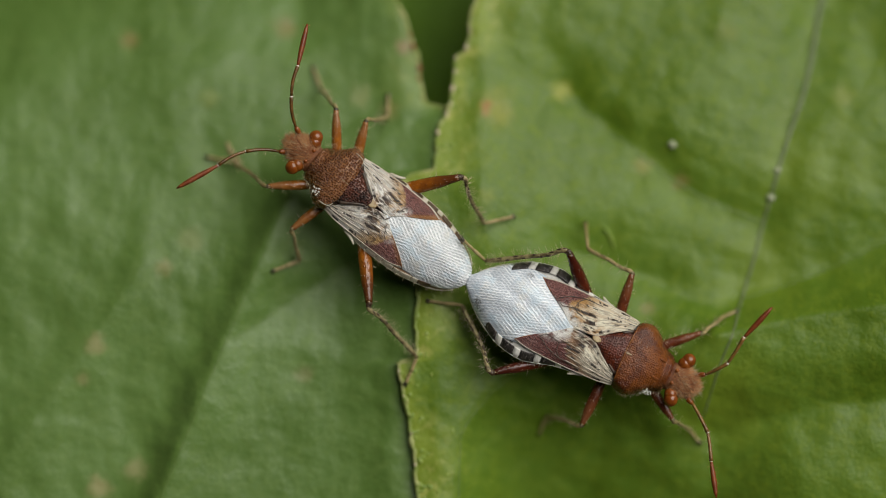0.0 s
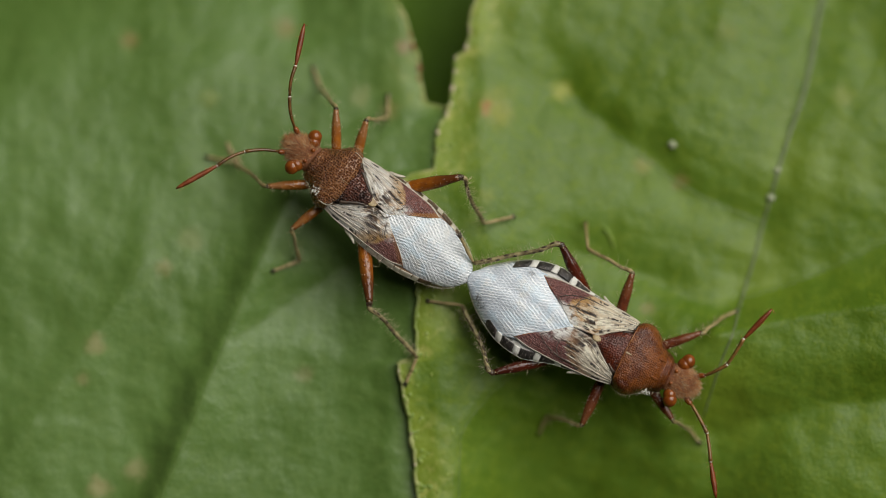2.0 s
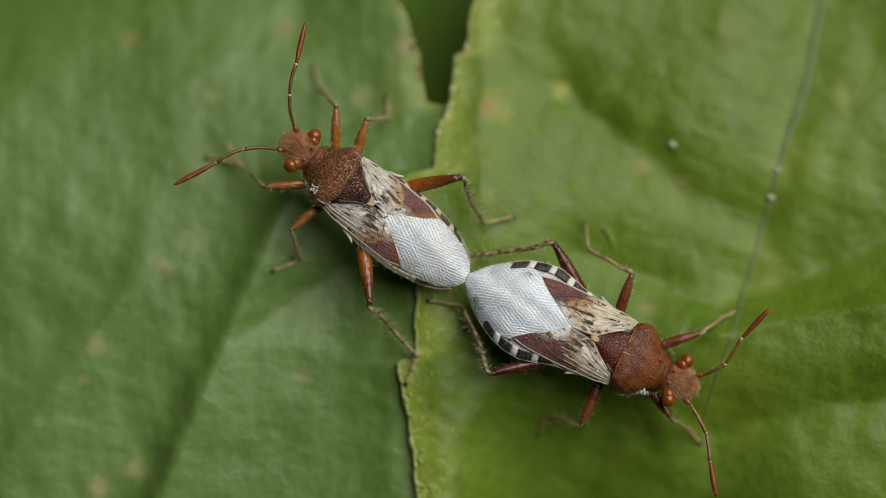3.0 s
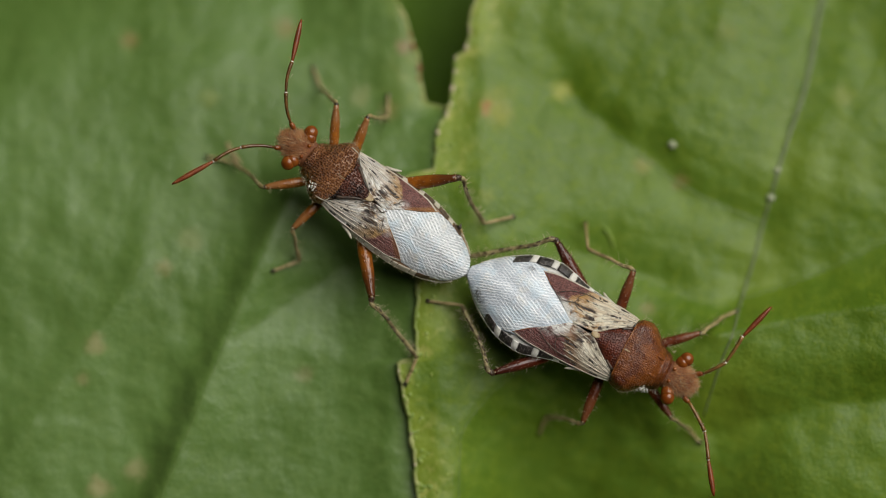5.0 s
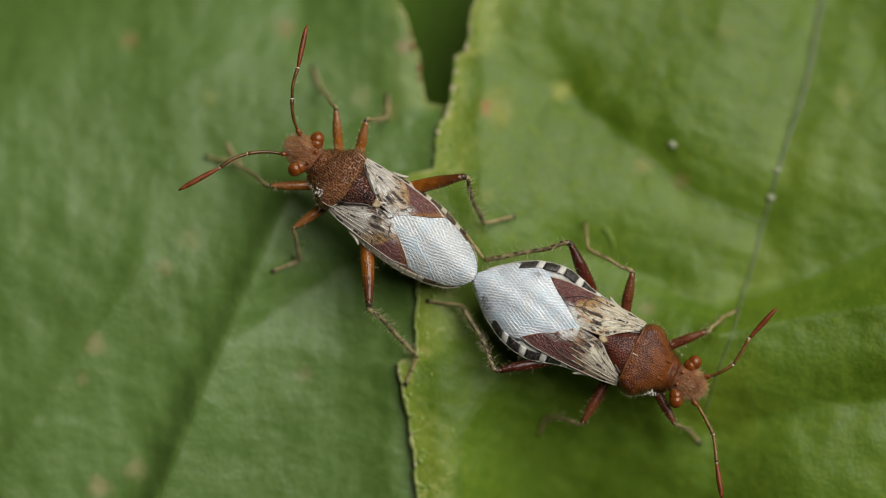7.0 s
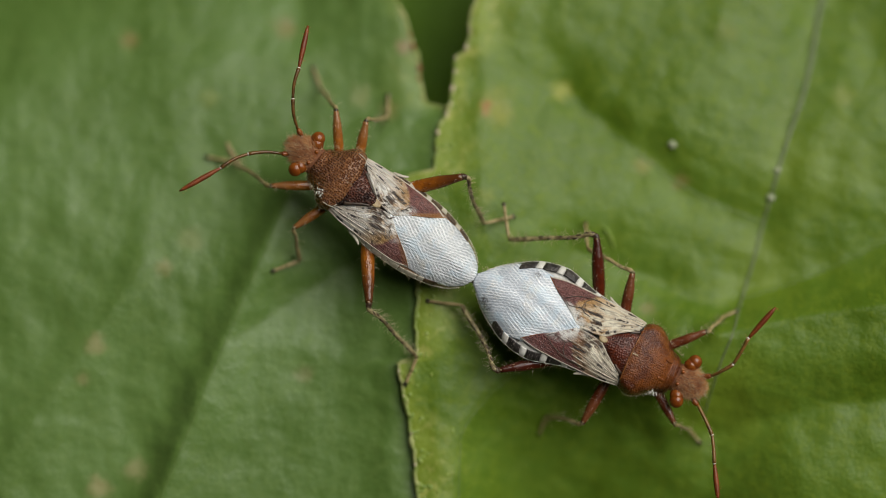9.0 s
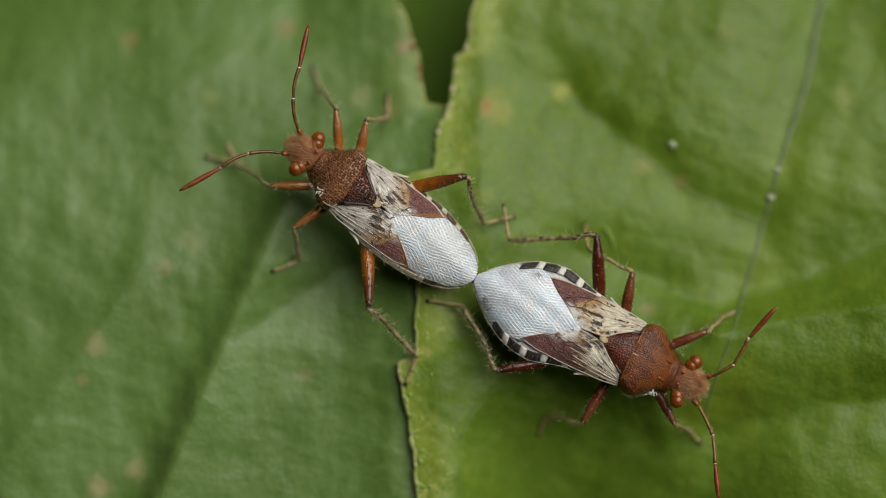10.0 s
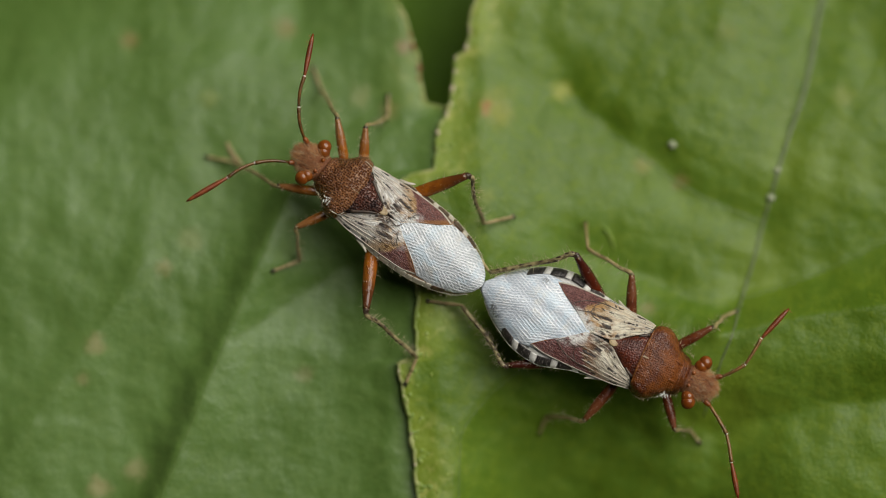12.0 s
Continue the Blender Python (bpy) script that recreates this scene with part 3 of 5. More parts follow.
def blade(name, label, height, edge, far, seed, material, thick, side):
    """A leaf blade: rows across, from its ragged margin to the far outline."""
    ys = spaced(-24, 24, -8.6, 8.6, 0.06, 0.5)
    e = edge(ys) + jag(ys, seed, 0.05)
    f = far(ys)
    s = np.concatenate([np.linspace(0, 0.02, 6)[:-1], np.linspace(0.02, 1, 330)]) ** 1.15
    X = e[:, None] + (f - e)[:, None] * s[None, :]
    Y = np.repeat(ys[:, None], len(s), 1)
    Z = height(X, Y)
    # the rim turns down a little
    Z = Z - 0.04 * np.exp(-np.abs(X - e[:, None]) / 0.12)
    grid = np.stack([X, Y, Z], 2)
    if side < 0:
        grid = grid[:, ::-1]
    ob = piece(name, sheet(grid, thick), material)
    tagged(ob, label, "leaf")
    away = np.abs(X - e[:, None])
    rim = np.exp(-(away / (0.75 + 0.35 * np.sin(Y * 1.3 + seed))) ** 2)
    rim = (rim[:, ::-1] if side < 0 else rim).ravel()
    tint = ob.data.attributes.new("rim", "FLOAT", "POINT")
    tint.data.foreach_set("value", np.concatenate([rim, rim]).astype(np.float32))
    keep = (ys > -9.2) & (ys < 9.2)
    pts = [(x, y, z - 0.07) for x, y, z in zip(e[keep], ys[keep], height(e[keep], ys[keep]))]
    rnd = random.Random(seed)
    swell = [0.06 + 0.02 * rnd.random() + 0.05 * max(0, math.sin(y * 7 + seed) * math.sin(y * 2.3)) ** 3 for _, y, _ in pts]
    piece("leaf_margin", tube(pts, swell, 7), M_MARGIN, ob, "yellowish thickened leaf margin")
    return ob


far_left = curve([-24, -22, -17, -8, 2, 12, 19, 23, 24], [1.5, -7, -19, -30, -34, -30, -21, -13, -9.6])
far_right = curve([-24, -22, -17, -8, 2, 12, 19, 23, 24], [3, 11, 23, 34, 38, 34, 25, 14, 9])
left_leaf = blade("leaf", "dull green leaf blade with tan flecks and raised folds", left_height, edge_left, far_left, 1.3, M_LEFT, 0.22, -1)
right_leaf = blade("leaf", "fresh green leaf blade with sunken veins and pale midrib", right_height, edge_right, far_right, 4.1, M_RIGHT, 0.20, 1)


def margin_bead(leaf, height, edge, seed, y, r, material, label):
    x = float(edge(np.array([y]))[0]) + float(jag(np.array([y]), seed, 0.05)[0])
    z = float(height(np.array([x]), np.array([y]))[0])
    return piece("margin_bead", ball((x, y, z - 0.03), r, (0.8, 1.3, 0.8), 6, 10, 0.1, int(y * 10) % 50), material, leaf, label)


for bead_y, bead_r in ((7.1, 0.07), (6.55, 0.09), (6.2, 0.07), (5.75, 0.08), (5.2, 0.11), (4.7, 0.07), (4.35, 0.08), (3.75, 0.09), (3.3, 0.06), (-3.9, 0.05), (-4.7, 0.05), (-5.9, 0.05), (-6.9, 0.06)):
    margin_bead(right_leaf, right_height, edge_right, 4.1, bead_y, bead_r, M_BEAD, "pale bead of the leaf margin")
for bead_y, bead_r in ((7.0, 0.08), (6.6, 0.11), (5.9, 0.12), (5.55, 0.08)):
    margin_bead(left_leaf, left_height, edge_left, 1.3, bead_y, bead_r, M_VEIN_AMBER, "rusty bead of the leaf margin")


def rib(points, r0, r1, height, parent, name, label, material):
    ys = np.array([p[1] for p in points][::-1])
    xs = np.array([p[0] for p in points][::-1])
    f = curve(ys, xs)
    y = np.linspace(ys[-1], ys[0], 80)
    x = f(y)
    z = height(x, y)
    n = len(y)
    return piece(name, tube([(a, b, c + 0.005) for a, b, c in zip(x, y, z)], [r0 + (r1 - r0) * i / (n - 1) for i in range(n)], 8, 0.5), material, parent, label)


rib([(13.4, 12), (12.45, 8.2), (11.9, 5.6), (11.0, 3.0), (10.6, 1.6), (9.9, -0.9), (9.3, -2.6), (8.9, -3.6), (8.4, -5.4)], 0.12, 0.03, right_height, right_leaf, "midrib", "thin pale grey-green midrib", M_RIB)
rib([(4.3, 5.0), (4.7, 4.45), (6.0, 3.4), (8.2, 1.8), (10.4, 0.85)], 0.02, 0.034, right_height, right_leaf, "side_vein", "fine green side vein", M_VEINLET)
rib([(16.5, 1.4), (14.2, 0.2), (11.6, -1.0), (9.7, -1.6)], 0.016, 0.026, right_height, right_leaf, "side_vein", "fine green side vein", M_VEINLET)
rib([(3.6, -3.2), (1.4, -4.8), (0.55, -6.2), (0.5, -9.0)], 0.012, 0.02, right_height, right_leaf, "side_vein", "fine green side vein", M_VEINLET)
rib([(-4.9, 1.8), (-6.2, -1.2), (-7.6, -4.5), (-9.2, -8.4), (-10.6, -12)], 0.012, 0.016, left_height, left_leaf, "side_vein", "fine green side vein", M_VEINLET)
rib([(-1.2, 0.3), (-3.1, -0.6), (-5.2, -1.9), (-6.7, -2.9)], 0.01, 0.012, left_height, left_leaf, "side_vein", "fine green side vein", M_VEINLET)

under_ys = np.linspace(-30, 34, 90)
under_x = np.linspace(-34, 34, 90)
UX, UY = np.meshgrid(under_x, under_ys)
under_edge = np.sqrt(np.clip(1 - (UY - 2) ** 2 / 34 ** 2, 0.02, 1))
UX = UX * under_edge
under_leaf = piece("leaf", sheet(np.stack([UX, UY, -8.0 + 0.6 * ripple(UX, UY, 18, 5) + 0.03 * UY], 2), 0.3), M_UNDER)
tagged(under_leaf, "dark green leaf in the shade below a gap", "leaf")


gx, gy = np.meshgrid(np.linspace(-3000, 3000, 40), np.linspace(-3000, 3000, 40))
ground = piece("ground", sheet(np.stack([gx, gy, -150 + 6 * ripple(gx, gy, 400, 6)], 2)), M_SOIL)
tagged(ground, "dark bare soil far below the leaves", "ground", kind="structure")


def speck(x, y, r, height, label, material, name="dew_speck", seed=0):
    z = float(height(np.array([x]), np.array([y]))[0])
    ob = piece(name, ball((0, 0, 0), r, (1, 0.9, 0.6), 8, 12, 0.08, seed), material)
    ob.matrix_world = pose(x * MM, y * MM, (z + r * 0.12) * MM)
    return tagged(ob, label, "speck")


speck(7.43, 3.38, 0.15, right_height, "round whitish speck on the green leaf", M_SPECK, seed=1)
speck(10.83, 2.55, 0.13, right_height, "pale grey speck beside the midrib", M_SPECK, seed=2)
speck(10.62, 1.66, 0.15, right_height, "pale grey speck on the midrib", M_SPECK, seed=3)


def bent(*points):
    """A smooth way through 2D points, for 0 to 1."""
    pts = np.array(points, float)
    t = np.concatenate([[0], np.cumsum(np.hypot(*np.diff(pts, axis=0).T))])
    t /= t[-1]
    if len(pts) == 2:
        return lambda s: pts[0] + (pts[1] - pts[0]) * s
    fx, fy = curve(t, pts[:, 0]), curve(t, pts[:, 1])
    return lambda s: np.array([float(fx(s)), float(fy(s))])


def fibre(points, radii, height, label, material, name):
    """A small thing lying on a leaf, along a bent line."""
    x0, y0 = points[0]
    way = bent(*points)
    line = []
    for q in np.linspace(0, 1, 14):
        x, y = way(q)
        line.append((x - x0, y - y0, float(height(np.array([x]), np.array([y]))[0]) + 0.5 * radii[0]))
    rr = np.interp(np.linspace(0, 1, 14), np.linspace(0, 1, len(radii)), radii)
    ob = piece(name, tube(line, [float(r) for r in rr], 8, 0.7), material)
    ob.matrix_world = pose(x0 * MM, y0 * MM, 0)
    return tagged(ob, label, "plant fibre")


def lumps(leaf, height, edge, seed, lo, hi, count, material):
    """Pale swellings scattered over the strip beside a leaf's margin."""
    rnd = random.Random(seed)
    for _ in range(count):
        y = rnd.uniform(lo, hi)
        x = float(edge(np.array([y]))[0]) + abs(rnd.gauss(0.0, 0.35)) + 0.05
        r = rnd.uniform(0.035, 0.085)
        z = float(height(np.array([x]), np.array([y]))[0])
        piece("leaf_lump", ball((x, y, z - 0.25 * r), r, (1, rnd.uniform(0.9, 1.6), 0.55), 6, 10, 0.05, rnd.randint(0, 99)), material, leaf, "small pale swelling")


# ---- the two bugs ----
def leaf_top(x, y):
    """Height of the upper leaf surface under (x, y)."""
    p, q = np.array([x]), np.array([y])
    on_right = x > float(edge_right(q)[0])
    return float((right_height if on_right else left_height)(p, q)[0])


fibre([(-6.62, 2.80), (-6.86, 3.12), (-7.02, 3.46)], [0.09, 0.075, 0.05], left_height, "tan splinter lying on the leaf beside a foot", M_TARSUS, "plant_fibre")
fibre([(5.22, 0.68), (5.42, 0.40), (5.55, -0.05)], [0.07, 0.06, 0.02], right_height, "short green leaf hair lying on the blade", M_LUMP, "leaf_hair")
lumps(right_leaf, right_height, edge_right, 5, -8.0, -0.6, 46, M_LUMP)
lumps(right_leaf, right_height, edge_right, 6, 2.7, 7.8, 24, M_LUMP)


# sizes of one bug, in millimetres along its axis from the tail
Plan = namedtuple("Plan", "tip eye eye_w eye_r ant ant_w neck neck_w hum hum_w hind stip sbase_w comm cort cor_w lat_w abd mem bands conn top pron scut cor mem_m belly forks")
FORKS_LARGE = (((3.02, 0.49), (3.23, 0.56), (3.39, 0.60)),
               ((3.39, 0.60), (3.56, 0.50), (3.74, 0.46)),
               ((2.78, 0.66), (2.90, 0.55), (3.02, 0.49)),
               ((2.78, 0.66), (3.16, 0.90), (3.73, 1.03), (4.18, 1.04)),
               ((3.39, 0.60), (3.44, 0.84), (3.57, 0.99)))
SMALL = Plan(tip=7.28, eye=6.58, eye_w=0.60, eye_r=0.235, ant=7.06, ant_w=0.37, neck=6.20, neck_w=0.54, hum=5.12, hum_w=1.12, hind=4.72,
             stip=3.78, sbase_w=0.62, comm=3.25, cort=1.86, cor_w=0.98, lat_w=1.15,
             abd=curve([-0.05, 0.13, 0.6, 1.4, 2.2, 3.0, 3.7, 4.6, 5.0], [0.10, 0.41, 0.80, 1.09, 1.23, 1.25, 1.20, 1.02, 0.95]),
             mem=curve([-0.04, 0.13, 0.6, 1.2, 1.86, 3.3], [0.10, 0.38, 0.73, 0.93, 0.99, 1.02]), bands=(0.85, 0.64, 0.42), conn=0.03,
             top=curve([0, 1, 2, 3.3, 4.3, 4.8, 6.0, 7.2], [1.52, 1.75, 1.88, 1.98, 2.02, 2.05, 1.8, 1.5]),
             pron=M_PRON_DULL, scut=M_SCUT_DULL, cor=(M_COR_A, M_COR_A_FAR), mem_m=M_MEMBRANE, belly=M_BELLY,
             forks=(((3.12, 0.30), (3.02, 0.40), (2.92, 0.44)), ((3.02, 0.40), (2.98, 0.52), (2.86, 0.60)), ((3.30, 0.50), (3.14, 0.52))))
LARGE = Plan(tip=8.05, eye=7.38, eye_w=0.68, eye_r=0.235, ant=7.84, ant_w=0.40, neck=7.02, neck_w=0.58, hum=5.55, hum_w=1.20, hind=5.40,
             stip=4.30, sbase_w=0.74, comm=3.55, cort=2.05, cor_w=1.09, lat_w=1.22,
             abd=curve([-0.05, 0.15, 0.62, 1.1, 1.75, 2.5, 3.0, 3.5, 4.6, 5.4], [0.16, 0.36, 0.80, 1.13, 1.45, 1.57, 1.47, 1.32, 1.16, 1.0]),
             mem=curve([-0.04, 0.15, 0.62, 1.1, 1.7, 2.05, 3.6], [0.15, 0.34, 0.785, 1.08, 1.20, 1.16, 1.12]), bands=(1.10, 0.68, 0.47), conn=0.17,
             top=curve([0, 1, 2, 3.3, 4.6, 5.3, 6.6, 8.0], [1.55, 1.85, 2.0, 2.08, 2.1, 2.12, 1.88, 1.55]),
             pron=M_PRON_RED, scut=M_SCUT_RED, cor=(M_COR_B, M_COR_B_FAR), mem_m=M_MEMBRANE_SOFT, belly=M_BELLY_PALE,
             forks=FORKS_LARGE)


def dome(p, x, y, lift=0.0):
    """The bug's back: highest on the axis, falling to the flanks."""
    w = np.maximum(p.abd(np.minimum(x, 4.6)), 0.3)
    return p.top(x) - 0.40 * (np.abs(y) / np.maximum(w, 0.75)) ** 2 + lift


def coons(c0, c1, d0, d1, nu, nv):
    """A patch between four border curves: c0, c1 run along u, d0, d1 along v."""
    u, v = np.linspace(0, 1, nu), np.linspace(0, 1, nv)
    C0, C1, D0, D1 = (np.array([f(s) for s in t]) for f, t in ((c0, u), (c1, u), (d0, v), (d1, v)))
    U, V = u[:, None, None], v[None, :, None]
    return ((1 - V) * C0[:, None] + V * C1[:, None] + (1 - U) * D0[None] + U * D1[None]
            - ((1 - U) * (1 - V) * C0[0] + U * (1 - V) * C0[-1] + (1 - U) * V * C1[0] + U * V * C1[-1]))


def loft(stations, sides=28, power=1.0):
    """A closed body through stations (x, half width, top, middle, bottom)."""
    verts, faces = [], []
    for x, w, zt, zm, zb in stations:
        for k in range(sides):
            a = 2 * math.pi * k / sides
            c, s = math.cos(a), math.sin(a)
            verts.append((x, w * math.copysign(abs(c) ** power, c), zm + (zt - zm) * s if s > 0 else zm + (zm - zb) * s))
    n = len(stations)
    for i in range(n - 1):
        for k in range(sides):
            b = (k + 1) % sides
            faces.append((i * sides + k, (i + 1) * sides + k, (i + 1) * sides + b, i * sides + b))
    faces.append(tuple(range(sides)))
    faces.append(tuple(range(n * sides - 1, (n - 1) * sides - 1, -1)))
    return verts, faces


def femur_shape(length, swell, rnd, spiny):
    n = 18
    prof = curve([0, 0.12, 0.4, 0.7, 0.9, 1.0], [0.45, 0.72, 1.0, 0.92, 0.62, 0.5])
    pts = [(length * i / (n - 1), 0, 0.05 * math.sin(math.pi * i / (n - 1)) * length * 0.3) for i in range(n)]
    shaft = tube(pts, [swell * float(prof(i / (n - 1))) for i in range(n)], 14)
    roots = []
    for _ in range(spiny):
        s, a = rnd.uniform(0.15, 1), rnd.uniform(0, 6.28)
        r = swell * float(prof(s))
        roots.append(((length * s, r * math.cos(a), r * math.sin(a)), (0.5, math.cos(a), math.sin(a))))
    knee = painted(ball((length, 0, 0), swell * 0.5, (1.1, 1, 1), 8, 12), 2)
    cap = painted(ball((length * 0.985, 0, swell * 0.34), swell * 0.24, (1.4, 1.1, 0.8), 6, 10), 3)
    return join(painted(shaft, 0), painted(bristles(roots, 0.17, 0.0042, rnd), 1), knee, cap)


def tibia_shape(length, radius, rnd, spiny, bow):
    """A thin shin that leaves the knee in a tight bend; bow is the side of the bend."""
    n = 30
    ease = [(i / (n - 1)) ** 1.4 for i in range(n)]

    def mid(s):
        return Vector((length * s, bow * (0.13 if spiny > 100 else 0.05) * (s / 0.07) * math.exp(1 - s / 0.07) + 0.015 * math.sin(s * 9), 0.05 * math.exp(-((s - 0.08) / 0.07) ** 2) + 0.03 * math.sin(math.pi * s)))
    prof = curve([0, 0.05, 0.12, 0.3, 0.6, 0.9, 1.0], [1.05, 1.25, 1.0, 0.92, 0.95, 1.1, 0.9])
    shaft = tube([mid(s) for s in ease], [radius * float(prof(s)) for s in ease], 10)
    rings = [painted(ball(mid(0.02) + Vector((0, 0, 0.1 * radius)), radius * 1.12, (1.8, 1, 1), 8, 10), 2)]
    for s in (0.05, 0.11, 0.18, 0.26, 0.34, 0.43, 0.52, 0.61, 0.70, 0.79, 0.88):
        s += rnd.uniform(-0.03, 0.03)
        c = mid(max(s, 0.02)) + Vector((0, rnd.choice((-0.5, 0.45)) * radius, 0.52 * radius))
        rings.append(painted(ball(c, radius * 0.62, (rnd.uniform(1.4, 2.6), 0.9, 0.9), 8, 10), 2))
    roots = []
    for _ in range(spiny):
        s, a = rnd.uniform(0.04, 0.98), rnd.uniform(0, 6.28)
        roots.append((mid(s) + Vector((0, radius * math.cos(a), radius * math.sin(a))), (0.35, math.cos(a), math.sin(a))))
    return join(painted(shaft, 0), painted(bristles(roots, 0.28, 0.0036, rnd, 0.35), 1), *rings)


def tarsus_shape(length, radius):
    parts = []
    for a, b, r in ((0, 0.52, 1.0), (0.5, 0.72, 0.9), (0.7, 0.97, 0.95)):
        pts = [(length * (a + (b - a) * k / 5), 0, 0) for k in range(6)]
        parts.append(painted(tube(pts, [radius * r * f for f in (0.6, 0.85, 0.9, 0.95, 1.05, 0.8)], 8), 0))
    for sgn in (-1, 1):
        pts = [(length * 0.95 + 0.035 * k, sgn * (0.02 + 0.022 * k), -0.012 * k * k) for k in range(4)]
        parts.append(painted(tube(pts, [0.028, 0.026, 0.018, 0.006], 6), 1))
    parts.append(painted(ball((length * 0.95, 0, 0), radius * 1.02, (2.0, 1, 1), 6, 8), 1))
    return join(*parts)


def antenna_parts(parent, points, rnd, girth, tone):
    """Basal piece as the part, three further pieces and two pale joints beneath it."""
    b, p1, p2, p3, p4 = [Vector(q) for q in points]

    def limb(a, c, r, sag=0.0):
        d = c - a
        side = Vector((d.y, -d.x, 0)) if b.y > 0 else Vector((-d.y, d.x, 0))
        side = side.normalized() * (1.8 * sag) + Vector((0, 0, sag))
        return tube([a.lerp(c, k / 9) + side * math.sin(math.pi * k / 9) for k in range(10)], r, 8)

    def hairs(a, c, r, count):
        d = (c - a).normalized()
        roots = []
        for _ in range(count):
            u = d.orthogonal().normalized()
            u.rotate(Matrix.Rotation(rnd.uniform(0, 6.28), 3, d))
            roots.append((a.lerp(c, rnd.random()) + u * r, u + d * 0.5))
        return painted(bristles(roots, 0.12, 0.0036, rnd), 1)

    zero = Vector((0, 0, 0))
    root = piece("antenna", join(painted(limb(zero, p1 - b, [0.06, 0.085, 0.09, 0.09, 0.09, 0.088, 0.085, 0.08, 0.07, 0.05]), 0), hairs(zero, p1 - b, 0.08, 10)), [M_LEG, M_HAIR], parent)
    root.location = b * MM
    thin = [girth * k for k in (0.8, 0.85, 0.9, 0.92, 0.95, 0.97, 1.0, 1.03, 1.1, 1.15)]
    piece("antenna_segment", join(painted(limb(p1 - b, p2 - b, thin, 0.03 if girth < 0.056 else 0.008), 0), hairs(p1 - b, p2 - b, 0.045, 34)), [tone, M_HAIR], root)
    piece("antenna_segment", join(painted(limb(p2 - b, p3 - b, thin, 0.03 if girth < 0.056 else 0.008), 0), hairs(p2 - b, p3 - b, 0.045, 30)), [tone, M_HAIR], root)
    piece("antenna_club", join(painted(limb(p3 - b, p4 - b, [0.040, 0.056, 0.070, 0.080, 0.086, 0.087, 0.083, 0.074, 0.058, 0.022]), 0), hairs(p3 - b, p4 - b, 0.078, 40)), [M_CLUB, M_HAIR_RUST], root, "rust-red spindle-shaped antenna tip")
    for j in (p2, p3):
        piece("antenna_joint", ball(j - b, 0.055, (1, 1, 1), 8, 10), M_JOINT, root, "tiny white joint")
    return root


